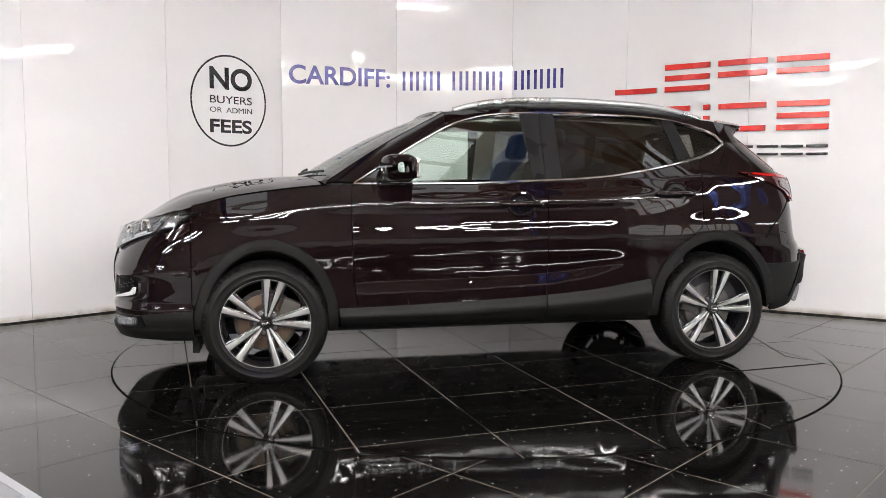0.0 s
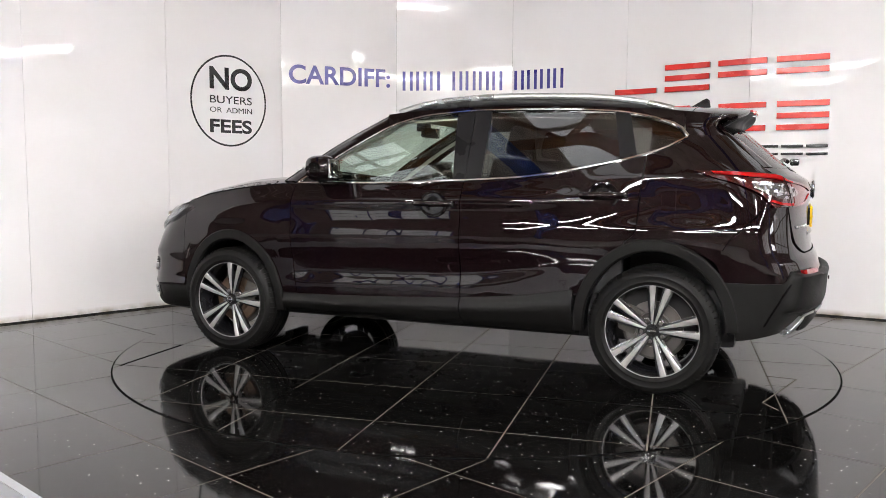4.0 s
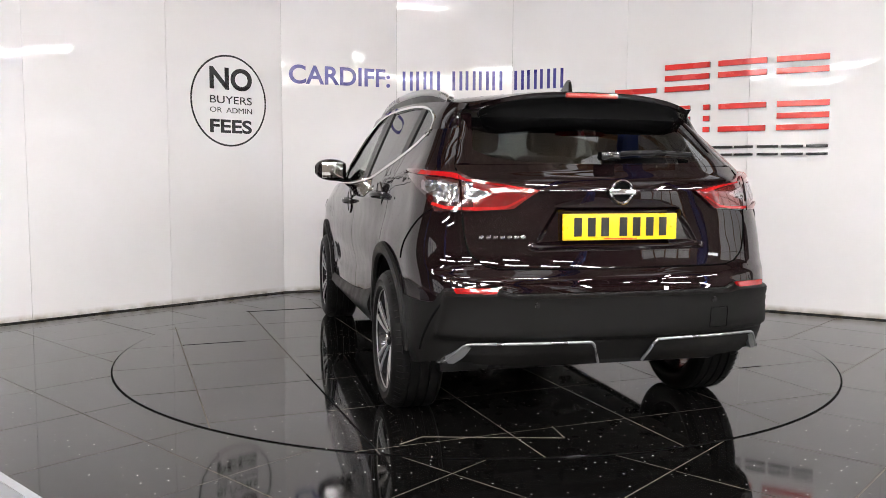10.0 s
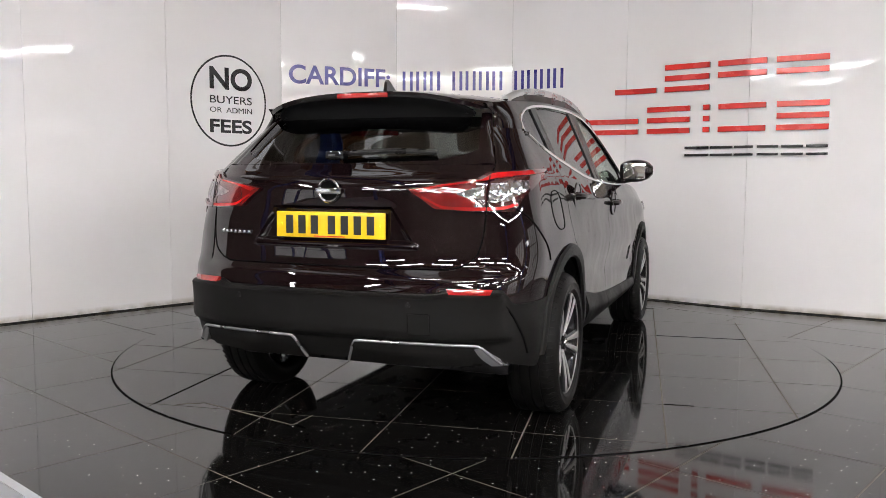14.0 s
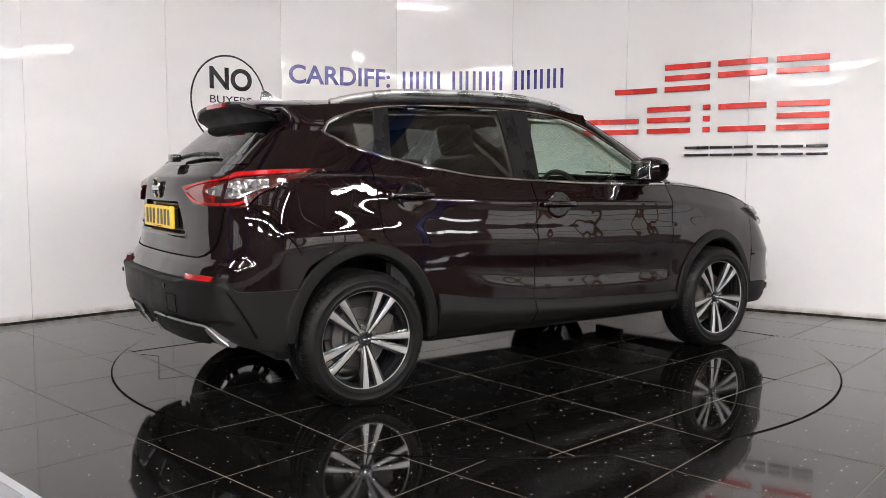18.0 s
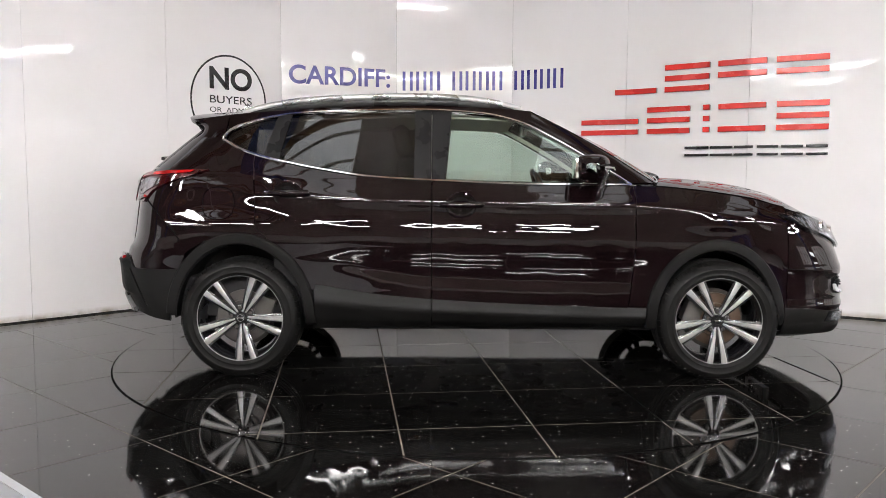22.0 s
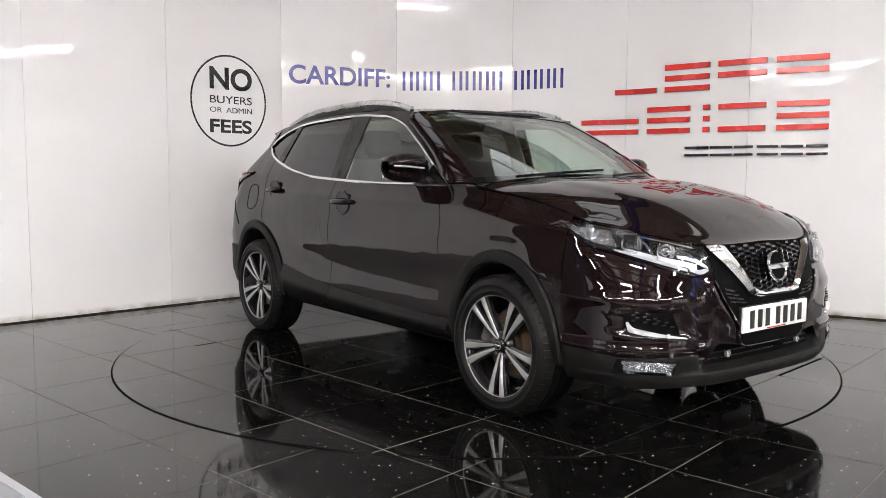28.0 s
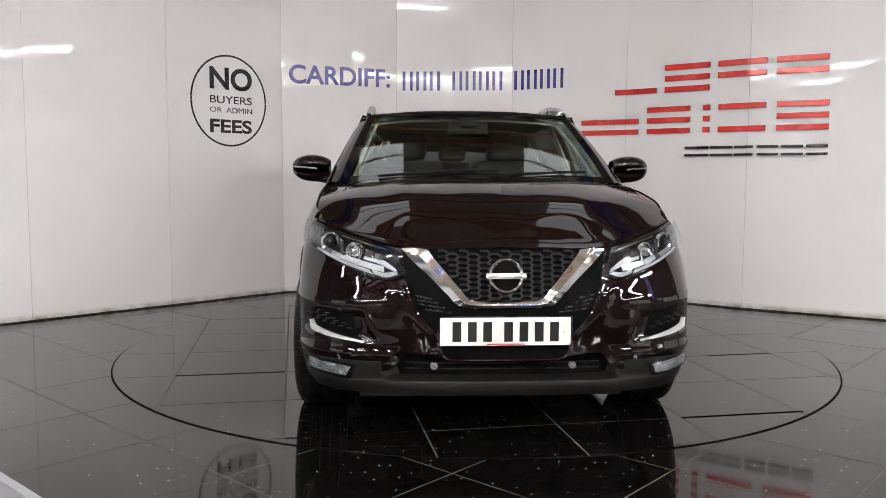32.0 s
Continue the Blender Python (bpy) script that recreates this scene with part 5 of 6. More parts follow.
def nose_end():
    th = 0.012

    def fp(y, z, off):
        q = skin_off(sy(abs(y), z, True), z, off)
        return (q.x, (q.y * (1 if y >= 0 else -1)) if abs(y) > 1e-6 else 0.0, q.z)

    top = spl((0.0, 0.822), (0.3, 0.817), (0.42, 0.824), (0.6, 0.862), (0.72, 0.896), (0.80, 0.92))
    mask = spl((0.375, 0.20), (0.385, 0.222), (0.40, 0.245), (0.478, 0.264), (0.53, 0.302), (0.584, 0.347), (0.636, 0.374), (0.70, 0.392), (0.73, 0.397), (0.822, 0.41))
    hem = spl((0.0, 0.383), (0.21, 0.386), (0.26, 0.398), (0.387, 0.411), (0.445, 0.352), (0.50, 0.336), (0.613, 0.354), (0.79, 0.374), (0.86, 0.40), (0.92, 0.41))
    sm = lambda k: (lambda c: c * c * (3 - 2 * c))(min(1.0, max(0.0, k)))

    def relief(y, z):
        """Folds of the bumper: a sunken side pocket, a full lower corner and the bar beside the grille."""
        zl = 0.432 + 0.085 * max(0.0, y - 0.40)
        d = min((z - zl) * 1.0, 0.582 - z, (y - 0.50 - (z - 0.43) * 0.36) * 0.8)
        pocket = sm(d / 0.030) * sm((0.835 - y) / 0.07)
        belly = 0.010 * math.exp(-((z - 0.405) / 0.022) ** 2) * sm((y - 0.40) / 0.06)
        brow = 0.004 * math.exp(-((z - 0.612) / 0.022) ** 2) * sm((y - 0.45) / 0.05)
        bar = 0.007 * math.exp(-((y - mask(z) - 0.034) / 0.030) ** 2) * sm((0.71 - z) / 0.05) * sm((z - 0.40) / 0.04)
        return belly + brow + bar - 0.018 * pocket

    # painted nose and bumper
    rows = []
    for i in range(52):
        t = i / 51
        row = []
        for side in (1, -1):
            half_row = []
            for s in np.linspace(1.705, XF + LF, 64):
                y0 = skin(s, 0.8)[1]
                z1 = min(top(y0), 0.915)
                if s < 1.9:
                    z1 = min(shoulder(skin(s, 0.9)[0]), 0.93)
                z0 = hem(skin(s, 0.40)[1])
                z = z0 + (z1 - z0) * t
                p = skin_off(s, z, relief(skin(s, z)[1], z))
                half_row.append((p.x, p.y * side, p.z))
            half_row[-1] = (half_row[-1][0], 0.0, half_row[-1][2])
            row = half_row if side == 1 else row + half_row[-2::-1]
        rows.append(row)
    part("front_bumper", grid_solid(rows, th), PAINT, car)
    # grained lower bumper: a deep slot over a full lip in the middle
    rows = []
    for z, off, mid in ((0.20, -0.05, -0.05), (0.232, -0.008, -0.008), (0.248, 0.008, 0.012), (0.27, 0.011, 0.018), (0.292, 0.010, 0.018), (0.302, 0.007, 0.012), (0.308, 0.004, -0.015), (0.318, 0.004, -0.045), (0.35, 0.003, -0.05), (0.39, 0.002, -0.05), (0.42, -0.012, -0.05)):
        ss = np.linspace(1.70, XF + LF, 60)
        left = []
        for s in ss:
            k = sm((0.50 - skin(s, z)[1]) / 0.08)
            left.append(skin_off(s, z, off + (mid - off) * k))
        rows.append([tuple(p) for p in left[:-1]] + [(left[-1].x, 0, left[-1].z)] + [(p.x, -p.y, p.z) for p in left[-2::-1]])
    part("lower_bumper", grid_solid(rows, 0.02), PLASTIC, car, "grained black plastic lower bumper")
    for z in (0.338, 0.362):
        part("intake_slat", grid_solid([[fp(y, w, -0.040) for y in np.linspace(-0.40, 0.40, 25)] for w in (z, z + 0.003, z + 0.006)], 0.012), SATIN_BLACK, car)
    part("intake_back", grid_solid([[fp(y, z, -0.043) for y in np.linspace(-0.47, 0.47, 25)] for z in np.linspace(0.312, 0.40, 5)], 0.004), MASK_BLACK, car)
    # black mask with the grille
    rows = [[fp(v * mask(z), z, 0.005) for v in np.linspace(-1, 1, 31)] for z in np.linspace(0.386, 0.818, 24)]
    part("grille_mask", grid_solid(rows, 0.008), MASK_BLACK, car)
    # honeycomb bars between the bright arms
    inner_y = lambda z: 0.125 + (z - 0.622) / (0.818 - 0.622) * 0.178
    bm = bmesh.new()
    w, h = 0.056, 0.0215
    for c in range(-8, 9):
        for r in range(10):
            y, z = c * 0.75 * w, 0.632 + r * h + (h / 2 if c % 2 else 0.0)
            if abs(y) > inner_y(z) - 0.004 or z > 0.812:
                continue
            c6 = [(y + w / 4, z + h / 2), (y + w / 2, z), (y + w / 4, z - h / 2), (y - w / 4, z - h / 2), (y - w / 2, z), (y - w / 4, z + h / 2)]
            for (ya, za), (yb, zb) in zip(c6, c6[1:4]):
                beam(fp(ya, za, 0.012), fp(yb, zb, 0.012), 0.0042, 0.010, bm)
            beam(fp(*c6[5], 0.012), fp(*c6[0], 0.012), 0.0042, 0.010, bm)
    tagged(part("grille_mesh", bm, GLOSS_BLACK, car, "black honeycomb grille", smooth=False), kind="stuff")
    # bright V
    for side in (1, -1):
        lo = [FY(0.0, 0.596), FY(0.12, 0.596), FY(0.178, 0.603), FY(0.23, 0.647), FY(0.31, 0.725), FY(0.408, 0.818)]
        hi = [FY(0.0, 0.621), FY(0.10, 0.621), FY(0.136, 0.627), FY(0.18, 0.668), FY(0.24, 0.738), FY(0.305, 0.815)]
        part("grille_arm", patch(lo, hi, 60, 7, 0.018, 0.016, side, True, 0.012), CHROME, car, "chrome V-shaped grille arm")
        part("grille_bar", tube([fp(y * side, 0.608 + 0.006 * max(0.0, y - 0.11) / 0.05, 0.024) for y in np.linspace(0.0, 0.165, 12)], 0.0125, 10), CHROME, car)
        # slats outside the V
        for k in range(4):
            z = 0.574 + 0.018 * k
            y0, y1 = 0.215 + 0.026 * k, mask(z) - 0.012
            part("side_slat", patch([FY(y1, z + 0.014), FY(y0, z)], [FY(y1, z + 0.020), FY(y0, z + 0.006)], 8, 3, 0.012, 0.008, side), SATIN_BLACK, car)
        path = [(0.0, 0.385), (0.19, 0.386), (0.225, 0.391), (0.247, 0.405), (0.270, 0.478), (0.312, 0.532), (0.356, 0.586), (0.384, 0.636), (0.402, 0.682)]
        part("mask_edge", tube([fp(y * side, z, 0.008) for y, z in along(path, 44)], 0.0065, 8), PAINT, car)
        # headlamp
        hl_top = [X(1.66, 0.918), X(1.80, 0.905), FY(0.72, 0.888), FY(0.60, 0.858), FY(0.50, 0.832), FY(0.435, 0.818)]
        hl_low = [X(1.68, 0.905), X(1.82, 0.825), FY(0.745, 0.795), FY(0.62, 0.742), FY(0.47, 0.702), FY(0.385, 0.724)]
        lamp = part("headlamp", patch(hl_low, hl_top, 34, 10, 0.004, 0.010, side), LAMP_DARK, car, "clear headlamp with chrome reflector bowls")
        # two round lamps, each in a bright bowl, between dark bezels
        for y, z, r in ((0.700, 0.836, 0.044), (0.595, 0.806, 0.040)):
            q = skin_off(sy(y, z, True), z, 0.002)
            bowl = part("bowl", lathe([(0.001, 0.004), (r * 0.62, 0.006), (r - 0.007, 0.017), (r, 0.018), (r, 0.0), (0.001, 0.0)], 30, "X"), CHROME, lamp)
            bowl.matrix_basis = pose(q.x, q.y * side, q.z, 0, 0, 30 * side)
            bulb = part("projector_lens", lathe([(0.001, 0.026), (r * 0.35, 0.024), (r * 0.58, 0.014), (r * 0.62, 0.004), (0.001, 0.004)], 22, "X"), GLOSS_BLACK if y > 0.65 else CHROME, lamp)
            bulb.matrix_basis = pose(q.x, q.y * side, q.z, 0, 0, 30 * side)
        part("outer_reflector", patch([X(1.735, 0.888), X(1.80, 0.850), X(1.86, 0.830), FY(0.745, 0.822)], [X(1.715, 0.902), X(1.79, 0.896), X(1.86, 0.884), FY(0.742, 0.870)], 16, 5, 0.007, 0.004, side), LAMP_CLEAR, lamp)
        for y0, y1, z0, z1 in ((0.545, 0.515, 0.768, 0.815), (0.508, 0.480, 0.762, 0.804), (0.655, 0.642, 0.792, 0.852)):
            part("reflector", patch([FY(y0, z0), FY(y1, z0 - 0.008)], [FY(y0 + 0.010, z1), FY(y1 + 0.010, z1 - 0.008)], 5, 6, 0.008, 0.005, side, True, 0.008), LAMP_CLEAR, lamp)
        part("lower_shelf", patch([FY(0.735, 0.806), FY(0.65, 0.774), FY(0.56, 0.748), FY(0.48, 0.730)], [FY(0.735, 0.822), FY(0.65, 0.792), FY(0.56, 0.770), FY(0.48, 0.752)], 16, 4, 0.008, 0.004, side), SILVER, lamp)
        part("brow_trim", patch([FY(0.655, 0.858), FY(0.56, 0.834), FY(0.47, 0.812)], [FY(0.655, 0.864), FY(0.56, 0.840), FY(0.47, 0.818)], 14, 3, 0.010, 0.004, side), CHROME, lamp)
        # white guides along the lower edge, bent back into an arrow at the inner end
        for nm, lo_, hi_ in (("daylight_guide", [FY(0.755, 0.803), FY(0.735, 0.793), FY(0.62, 0.748), FY(0.53, 0.722)], [FY(0.757, 0.812), FY(0.735, 0.804), FY(0.62, 0.761), FY(0.535, 0.737)]),
                             ("daylight_guide", [FY(0.520, 0.722), FY(0.47, 0.709), FY(0.425, 0.722)], [FY(0.525, 0.739), FY(0.478, 0.727), FY(0.440, 0.732)]),
                             ("upper_guide", [FY(0.560, 0.776), FY(0.50, 0.760), FY(0.428, 0.728)], [FY(0.555, 0.788), FY(0.49, 0.778), FY(0.430, 0.742)]),
                             ("upper_guide", [FY(0.640, 0.772), FY(0.59, 0.752)], [FY(0.632, 0.790), FY(0.575, 0.768)])):
            part(nm, patch(lo_, hi_, 16, 4, 0.012, 0.006, side, True, 0.004), LAMP_WHITE, lamp)
        lens = part("lens", patch(hl_low, hl_top, 34, 8, 0.024, 0.003, side), LENS_CLEAR, lamp)
        lens.visible_shadow = False
        # side intake with a bright blade, and a fog lamp
        part("side_intake", patch([FY(0.80, 0.505), FY(0.70, 0.482), FY(0.585, 0.464)], [FY(0.79, 0.572), FY(0.70, 0.570), FY(0.622, 0.560)], 14, 6, -0.012, 0.006, side), MASK_BLACK, car)
        part("intake_blade", patch([FY(0.786, 0.524), FY(0.780, 0.490), FY(0.765, 0.482), FY(0.70, 0.468), FY(0.561, 0.452)], [FY(0.780, 0.526), FY(0.767, 0.503), FY(0.748, 0.496), FY(0.69, 0.480), FY(0.566, 0.456)], 28, 4, 0.008, 0.016, side), BLADE, car, "bright silver blade under the side intake")
        bm = bmesh.new()
        for r in range(4):
            for k in range(5 - r):
                q = skin_off(sy(0.765 - 0.035 * k - 0.012 * (r % 2), 0.532 + 0.011 * r - 0.007 * k, True), 0.532 + 0.011 * r - 0.007 * k, -0.009)
                box(q.x - 0.004, q.x + 0.004, q.y * side - 0.011, q.y * side + 0.011, q.z - 0.003, q.z + 0.003, bm=bm)
        tagged(part("intake_mesh", bm, SATIN_BLACK, car, smooth=False), kind="stuff")
        fog = part("fog_lamp", patch([FY(0.78, 0.329), FY(0.70, 0.320), FY(0.632, 0.315)], [FY(0.785, 0.366), FY(0.70, 0.360), FY(0.612, 0.351)], 12, 4, 0.012, 0.012, side), REFLECTOR, car, "clear fog lamp in a black bezel")
        part("fog_lens", patch([FY(0.785, 0.325), FY(0.70, 0.316), FY(0.629, 0.311)], [FY(0.79, 0.370), FY(0.70, 0.363), FY(0.607, 0.354)], 12, 4, 0.019, 0.003, side), LENS_CLEAR, fog)
        part("fog_bezel", patch([FY(0.80, 0.318), FY(0.70, 0.308), FY(0.615, 0.303)], [FY(0.80, 0.374), FY(0.70, 0.367), FY(0.595, 0.357)], 12, 3, 0.009, 0.012, side), GLOSS_BLACK, car)
        q = fp(0.283 * side, 0.356, -0.036)
        part("parking_sensor", lathe([(0.001, 0), (0.015, 0), (0.015, 0.012), (0.001, 0.012)], 16, "X"), SILVER, car).matrix_basis = pose(*q)
        part("air_flap", box(1.69, 1.73, 0.46 * side - 0.14, 0.46 * side + 0.14, 0.12, 0.25, 0.004), SATIN_BLACK, car)
    plate("front_plate", 2.192, 0.504, 1, PLATE_WHITE, "white front number plate with plain dark bars")
    part("plate_holder", box(2.165, 2.185, -0.27, 0.27, 0.445, 0.563, 0.004), SATIN_BLACK, car)
    emblem(2.188, 0.7235, 1, 0.071, 14)


def fuel_flap():
    pts = []
    for k in range(41):
        a = 2 * math.pi * k / 40
        x = -1.44 + 0.088 * math.copysign(abs(math.cos(a)) ** 0.75, math.cos(a))
        z = 0.965 + 0.088 * math.copysign(abs(math.sin(a)) ** 0.75, math.sin(a))
        p = skin_off(x, z, 0.0008)
        pts.append((p.x, -p.y, p.z))
    part("fuel_flap_joint", tube(pts, 0.0022, 6), GAP, car)


def door_gear(side):
    """Handles and mirror."""
    for x, z in ((-0.10, 0.960), (-1.055, 1.018)):
        y = half(x, z)
        cup = part("handle_cup", lathe([(0.001, -0.004), (0.066, -0.004), (0.070, 0.0025), (0.064, 0.0035), (0.040, 0.0010), (0.001, 0.0010)], 36, "Y"), CUP_BLACK, car)
        part("cup_rim", lathe([(0.064, -0.002), (0.078, -0.002), (0.074, 0.0045), (0.067, 0.0055)], 40, "Y"), PAINT, cup)
        cup.matrix_basis = pose(x, (y + 0.000) * side, z, 0, 0, 0 if side > 0 else 180) @ Matrix.Diagonal((1.1, 1, 0.95, 1))
        pts = [(x + d, (half(x + d, z) + o) * side, z + 0.004) for d, o in ((0.115, 0.006), (0.09, 0.026), (0.04, 0.036), (-0.02, 0.038), (-0.08, 0.030), (-0.105, 0.010))]
        h = part("door_handle", tube(pts, 0.0165, 12, flat=1.0), PAINT, car, "body-coloured pull handle over a dark round cup")
        part("keyhole_cap", box(pts[-1][0] - 0.022, pts[-1][0] + 0.012, pts[-1][1] - 0.012, pts[-1][1] + 0.012, z - 0.012, z + 0.018, 0.005), GLOSS_BLACK, h)
    # mirror
    rows = []
    n = 20
    for i in range(13):
        t = i / 12
        y = 0.818 + 0.212 * t
        k = math.sin(math.pi * min(1, max(0, 0.10 + 0.88 * t))) ** 0.33
        cx, cz = 0.622 - 0.030 * t, 1.158 + 0.006 * t
        rows.append([(cx + 0.097 * k * math.copysign(abs(math.cos(a)) ** 0.7, math.cos(a)), y * side, cz + 0.078 * k * math.copysign(abs(math.sin(a)) ** 0.6, math.sin(a))) for a in (2 * math.pi * j / n for j in range(n + 1))])
    body = part("mirror_housing", grid_solid(rows, 0.006, out=(0.63, 0.92 * side, 1.163)), PAINT, car, "body-coloured door mirror")
    part("mirror_glass", box(0.506, 0.522, 0.848 if side > 0 else -0.992, 0.992 if side > 0 else -0.848, 1.106, 1.214, 0.004), MIRROR, body)
    part("mirror_base", tube([(0.70, 0.80 * side, 1.085), (0.67, 0.83 * side, 1.098), (0.65, 0.90 * side, 1.11)], 0.024, 10), GLOSS_BLACK, body)
    part("mirror_indicator", tube([(0.735, 0.88 * side, 1.158), (0.715, 0.96 * side, 1.166), (0.66, 1.018 * side, 1.170)], 0.0045, 8), SILVER, body)


def wheel(x, side, turn):
    """Tyre, alloy rim with five split spokes, brake; built facing +y, turned for the other side."""
    yo = 0.890 if x > 0 else 0.872
    w = thing_part("wheel", x, yo * side, WHEEL_Z, side)
    # tyre: outer face at y = 0.012, width 0.215
    T = TYRE_R
    prof = [(0.232, -0.006), (0.240, 0.006), (0.252, 0.016), (0.258, 0.019), (0.264, 0.0165), (0.284, 0.019), (0.288, 0.0205), (0.294, 0.0185), (0.312, 0.009), (0.324, -0.006)]
    for k in range(4):
        a = -0.020 - k * 0.046
        prof += [(T, a), (T + 0.001, a - 0.016), (T, a - 0.030), (T - 0.007, a - 0.031), (T - 0.007, a - 0.037), (T, a - 0.038)]
    prof += [(T - 0.004, -0.203), (0.312, -0.215), (0.290, -0.222), (0.262, -0.220), (0.240, -0.208), (0.232, -0.198), (0.228, -0.10)]
    part("tyre", lathe(prof, 72, "Y"), RUBBER, w, "black road tyre")
    bm = bmesh.new()
    for k in range(64):
        a = 2 * math.pi * k / 64
        c, s = math.cos(a), math.sin(a)
        beam((0.316 * c, 0.0030, 0.316 * s), (0.3305 * c, -0.020, 0.3305 * s), 0.014, 0.004, bm)
        beam((0.3315 * c, -0.020, 0.3315 * s), (0.3325 * c, -0.044, 0.3325 * s), 0.010, 0.003, bm)
    tagged(part("tread_shoulder", bm, RUBBER, w, smooth=False), kind="stuff")
    # rim
    part("rim_lip", lathe([(0.2365, 0.003), (0.2395, 0.006), (0.242, 0.005), (0.242, -0.004), (0.2365, -0.005)], 64, "Y"), ALLOY, w, "machined silver rim edge")
    part("rim_barrel", lathe([(0.240, -0.004), (0.233, -0.006), (0.222, -0.03), (0.210, -0.10), (0.222, -0.19), (0.232, -0.20), (0.236, -0.19), (0.228, -0.10), (0.234, -0.03)], 56, "Y"), ALLOY_DARK, w)
    for k in range(5):
        base = radians(turn + 72 * k)
        for sgn in (1, -1):
            # a blade that runs from the hub out to the rim, away from its twin
            for mm, inset, wide0, wide1, nm in ((ALLOY_DARK, -0.020, 0.014, 0.0275, "spoke"), (ALLOY, 0.0, 0.0048, 0.0175, "spoke_face")):
                bm = bmesh.new()
                cols = []
                for t in np.linspace(0, 1, 7):
                    r = 0.036 + (0.236 - 0.036) * t
                    off = sgn * (0.0075 + (0.0330 if not inset else 0.0365) * t)
                    hw = wide0 + (wide1 - wide0) * t
                    y = -0.002 - 0.022 * (1 - t) ** 2 + 0.006 * t + inset * 0.25
                    lowy = y - (0.030 if inset else 0.006)
                    col = []
                    for o, yy in ((off - hw, y - 0.004), (off - hw * 0.55, y), (off + hw * 0.55, y), (off + hw, y - 0.004), (off + hw * 0.8, lowy), (off - hw * 0.8, lowy)):
                        px, pz = r * math.cos(base) - o * math.sin(base), r * math.sin(base) + o * math.cos(base)
                        rr = math.hypot(px, pz)
                        if rr > 0.238:
                            px, pz = px * 0.238 / rr, pz * 0.238 / rr
                        col.append(bm.verts.new((px, yy + (0 if inset else 0.002), pz)))
                    cols.append(col)
                for p, q in zip(cols, cols[1:]):
                    for j in range(6):
                        bm.faces.new((p[j], p[(j + 1) % 6], q[(j + 1) % 6], q[j]))
                bm.faces.new(cols[0])
                bm.faces.new(cols[-1])
                part(nm, bm, mm, w, smooth=bool(inset))
        a = base + radians(36)
        nut = part("wheel_nut", lathe([(0.001, -0.024), (0.011, -0.024), (0.011, -0.008), (0.007, -0.004), (0.001, -0.004)], 6, "Y"), STEEL, w)
        nut.matrix_basis = pose(0.057 * math.cos(a), -0.012, 0.057 * math.sin(a))
    part("hub", lathe([(0.001, -0.05), (0.076, -0.05), (0.074, -0.036), (0.052, -0.026), (0.001, -0.026)], 36, "Y"), ALLOY_DARK, w)
    cap = part("hub_cap", lathe([(0.001, -0.03), (0.032, -0.03), (0.034, -0.014), (0.029, -0.008), (0.001, -0.007)], 30, "Y"), GLOSS_BLACK, w, "black hub cap with a bright bar")
    part("cap_ring", lathe([(0.017, -0.007), (0.021, -0.007), (0.020, -0.004), (0.018, -0.004)], 24, "Y"), CHROME, cap)
    part("cap_bar", box(-0.021, 0.021, -0.007, -0.003, -0.005, 0.005, 0.001), CHROME, cap)
    part("brake_disc", lathe([(0.06, -0.10), (0.148, -0.10), (0.148, -0.078), (0.095, -0.076), (0.09, -0.058), (0.06, -0.058)], 48, "Y"), RUST if x > 0 else STEEL, w, "worn brake disc with a rusty bell")
    cal = box(-0.07, 0.07, -0.14, -0.055, -0.05, 0.05, 0.015)
    part("brake_caliper", cal, CAST, w).matrix_basis = pose(-0.12 * (1 if x > 0 else -1) * side, 0, 0.045, 0, 70, 0)
    part("dust_shield", lathe([(0.03, -0.125), (0.17, -0.125), (0.17, -0.118), (0.03, -0.118)], 36, "Y"), CAST, w)


def thing_part(name, x, y, z, side):
    me = finish(lathe([(0.03, -0.20), (0.055, -0.20), (0.055, -0.05), (0.03, -0.05)], 20, "Y"), "wheel")
    me.materials.append(CAST)
    ob = new(name, me)
    ob.parent = car
    ob.matrix_basis = pose(x, y, z, 0, 0, 0 if side > 0 else 180)
    return tagged(ob, "eighteen-inch alloy wheel with five split spokes")


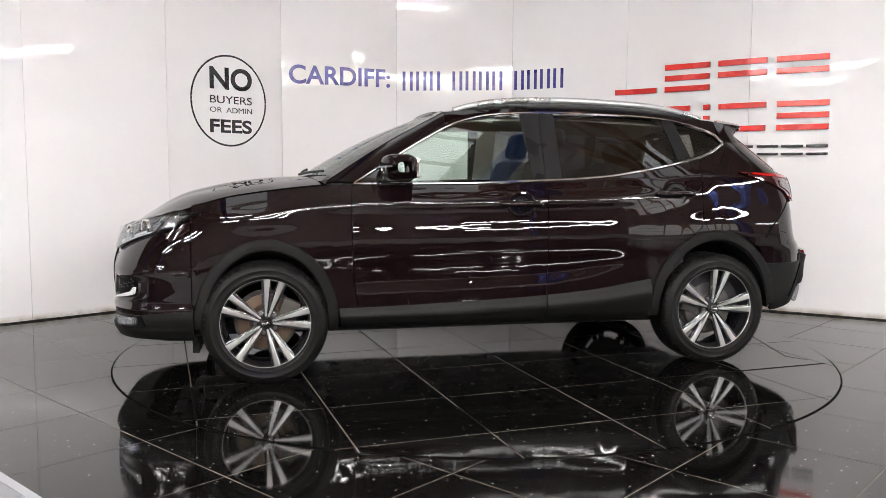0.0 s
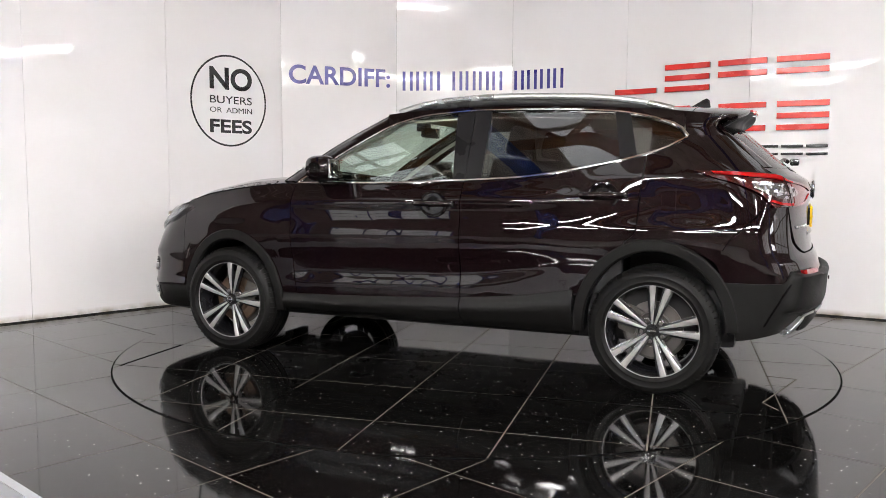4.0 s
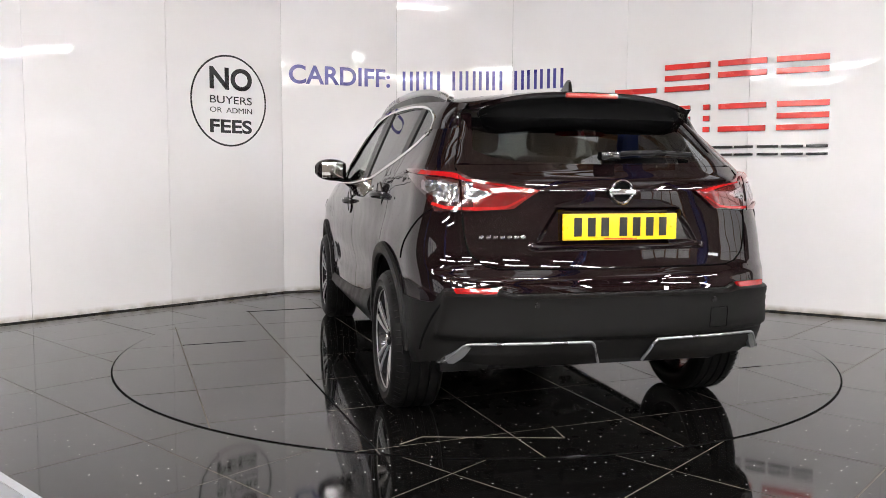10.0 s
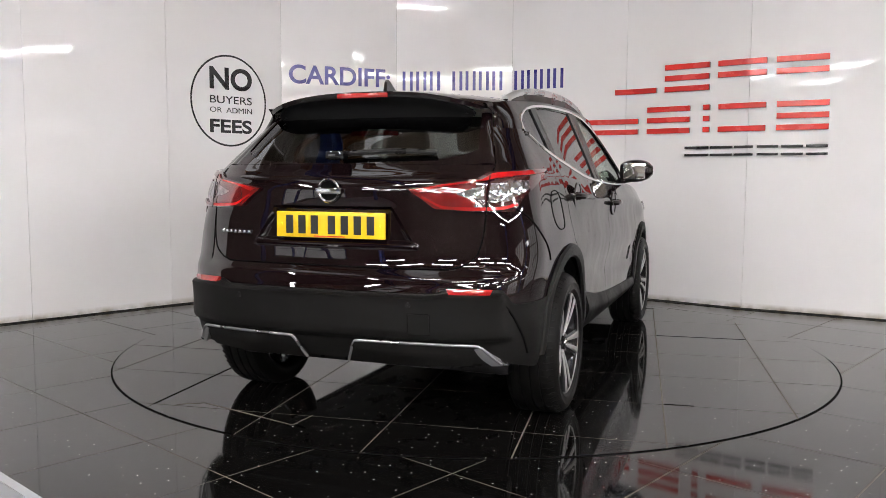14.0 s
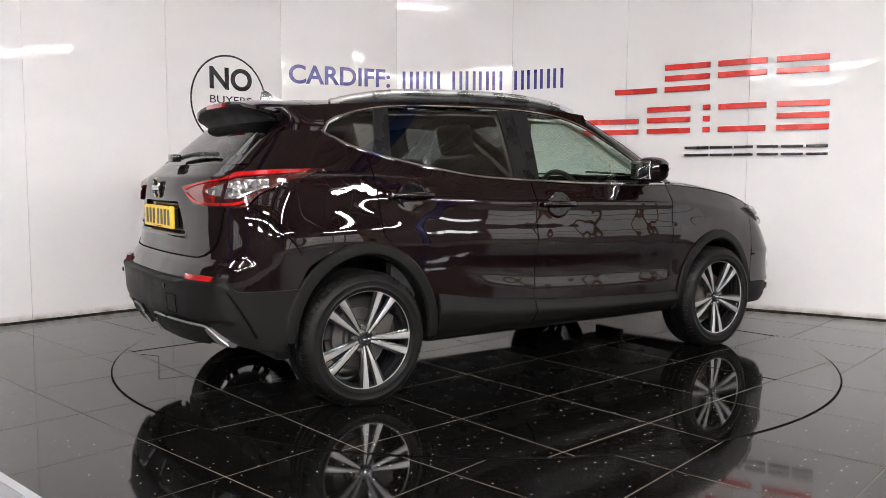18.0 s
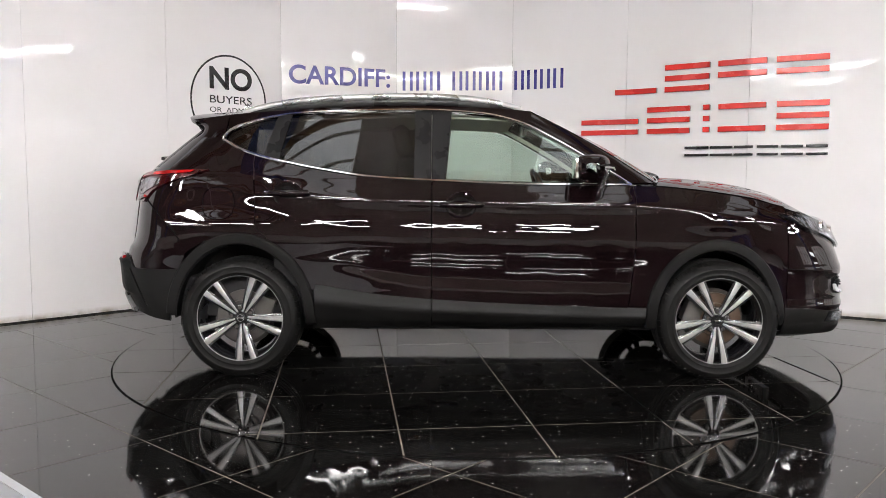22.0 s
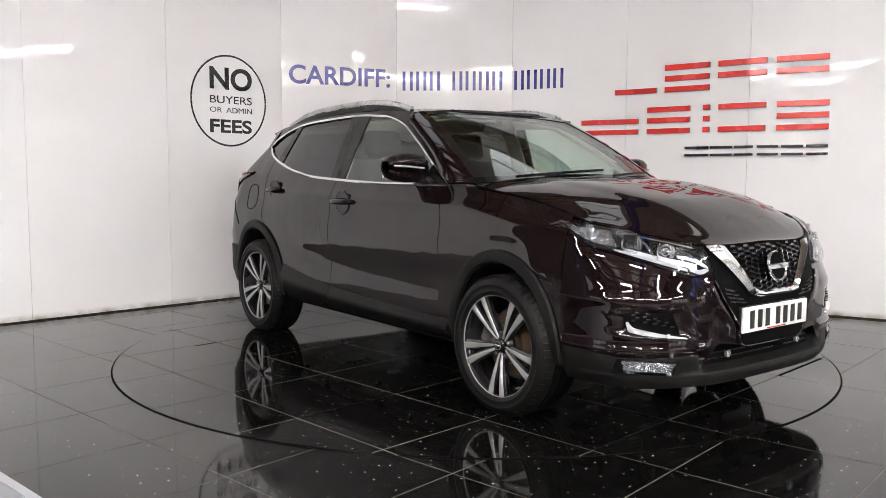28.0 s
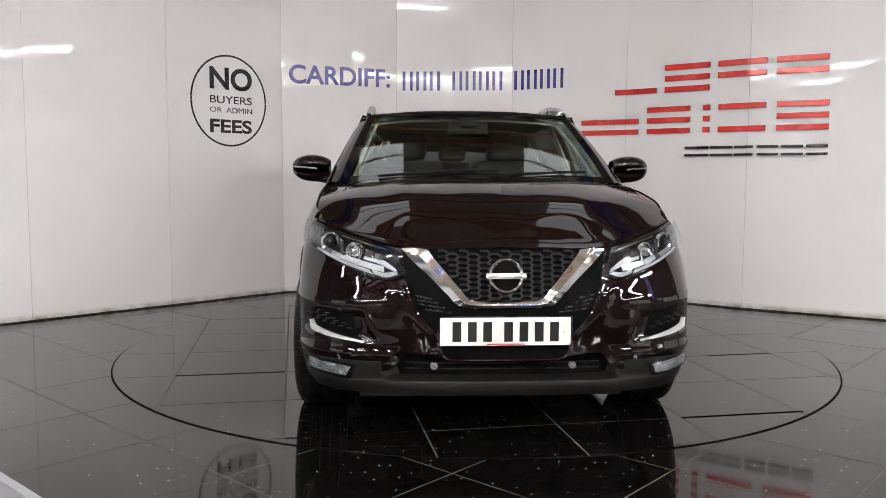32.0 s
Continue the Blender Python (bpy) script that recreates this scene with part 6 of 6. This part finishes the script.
def inside():
    """Cabin: floor pan, dashboard, wheel, seats, lining."""
    part("underbody", box(-1.72, 1.80, -0.70, 0.70, 0.235, 0.34, 0.03), SATIN_BLACK, car)
    part("floor_pan", box(-1.85, 1.05, -0.78, 0.78, 0.32, 0.55, 0.03), FABRIC, car)
    part("engine_bay", box(0.95, 1.90, -0.46, 0.46, 0.32, 0.85, 0.03), SATIN_BLACK, car)
    part("load_floor", box(-1.90, -1.15, -0.58, 0.58, 0.55, 0.98, 0.03), FABRIC, car)
    rows = []
    for x, z in ((0.45, 0.80), (0.47, 0.98), (0.55, 1.05), (0.75, 1.075), (1.0, 1.06)):
        rows.append([(x + 0.03 * abs(v), 0.735 * v, z - 0.02 * abs(v) ** 3) for v in np.linspace(-1, 1, 17)])
    part("dashboard", grid_solid(rows, 0.04, out=(0.7, 0, 0.6)), DASH, car)
    # steering wheel on the car's right
    ring = [(0.19 * math.cos(a), 0.19 * math.sin(a)) for a in (2 * math.pi * k / 28 for k in range(29))]
    sw = part("steering_wheel", tube([(0.42 - 0.42 * v, -0.36 + u, 0.98 + 0.9 * v) for u, v in ring], 0.016, 8), SATIN_BLACK, car)
    part("wheel_boss", box(0.40, 0.46, -0.42, -0.30, 0.93, 1.03, 0.02), SATIN_BLACK, sw)
    for y in (-0.36, 0.36):
        seat("front_seat", -0.25, y, 0.26)
    seat("rear_seat", -1.02, -0.40, 0.24)
    seat("rear_seat", -1.02, 0.40, 0.24)
    seat("rear_seat", -1.02, 0.0, 0.16)
    rows = roof_rows(-1.45, 0.25, 12, 13, -0.055, 0.93)
    part("headliner", grid_solid(rows, 0.01), CREAM, car)
    for side in (1, -1):
        rows = []
        for t in (0, 1):
            rows.append([(screen_edge(k).x - 0.06 - 0.05 * t, (screen_edge(k).y - 0.045) * side, screen_edge(k).z - 0.035) for k in np.linspace(0.03, 0.97, 10)])
        part("pillar_lining", grid_solid(rows, 0.015), CREAM, car)
        for xa, xb, t, zt in ((-0.36, -0.22, -0.035, 1.46), (-1.26, -1.16, -0.045, 1.38)):
            rows = [[(x, (half(x, z) + t) * side, z) for x in np.linspace(xa, xb, 4)] for z in np.linspace(1.10, zt, 6)]
            part("pillar_lining", grid_solid(rows, 0.012), CREAM, car)
        part("door_card", box(-1.15, 0.80, 0.775 * side - 0.03, 0.775 * side + 0.03, 0.50, 1.05, 0.02), FABRIC, car)
    part("interior_mirror", box(0.30, 0.33, -0.125, 0.125, 1.375, 1.445, 0.012), SATIN_BLACK, car)
    part("mirror_stalk", box(0.33, 0.40, -0.05, 0.05, 1.42, 1.475, 0.012), SATIN_BLACK, car)


def seat(name, x, y, w):
    s = part(name, box(x - 0.05, x + 0.50, y - w, y + w, 0.52, 0.70, 0.05), FABRIC, car, "black cloth seat")
    b = box(-0.07, 0.07, -w, w, 0.0, 0.62, 0.065, seg=5)
    bmesh.ops.transform(b, verts=b.verts, matrix=pose(x - 0.02, y, 0.62, 0, -14, 0))
    part("backrest", b, FABRIC, s)
    h = box(-0.05, 0.05, -0.13 if w > 0.2 else -0.11, 0.13 if w > 0.2 else 0.11, 0.64, 0.82 if w > 0.25 else 0.76, 0.047, seg=5)
    bmesh.ops.transform(h, verts=h.verts, matrix=pose(x - 0.02, y, 0.62, 0, -14, 0))
    part("headrest", h, FABRIC, s)


for side_ in (1, -1):
    flank(side_)
    door_gear(side_)
fuel_flap()
topside()
tail_end()
nose_end()
for sd, xs_, tn in ((1, WHEEL_X, 102), (1, -WHEEL_X, 100), (-1, WHEEL_X, 270), (-1, -WHEEL_X, 262)):
    wheel(xs_, sd, tn)
inside()

# pieces of the floor
tiles(floor, 50.0, -1.88, -1.49, 0.6, outside_disc, -0.005)
tiles(turntable, DISC_TILT, 0.0, 0.0, 0.606, lambda p: min(math.hypot(*q) for q in p) < DISC_R, 0.0, DISC_R - 0.0015, gap=0.0036)

CAR_OFFSET = Matrix.Translation((0.0136, -0.0586, 0.0))


def heading(t):
    """The turntable's angle in radians: a steady clockwise turn."""
    return 3.37138 - 0.152071 * t + 0.000787 * (t - 16) ** 2 / 16


def motions():
    times = [k * 1.0 for k in range(33)]
    turn = lambda t: Matrix.Rotation(heading(t), 4, "Z")
    walk(turntable, [(t, turn(t)) for t in times])
    walk(car, [(t, turn(t) @ CAR_OFFSET) for t in times])


motions()
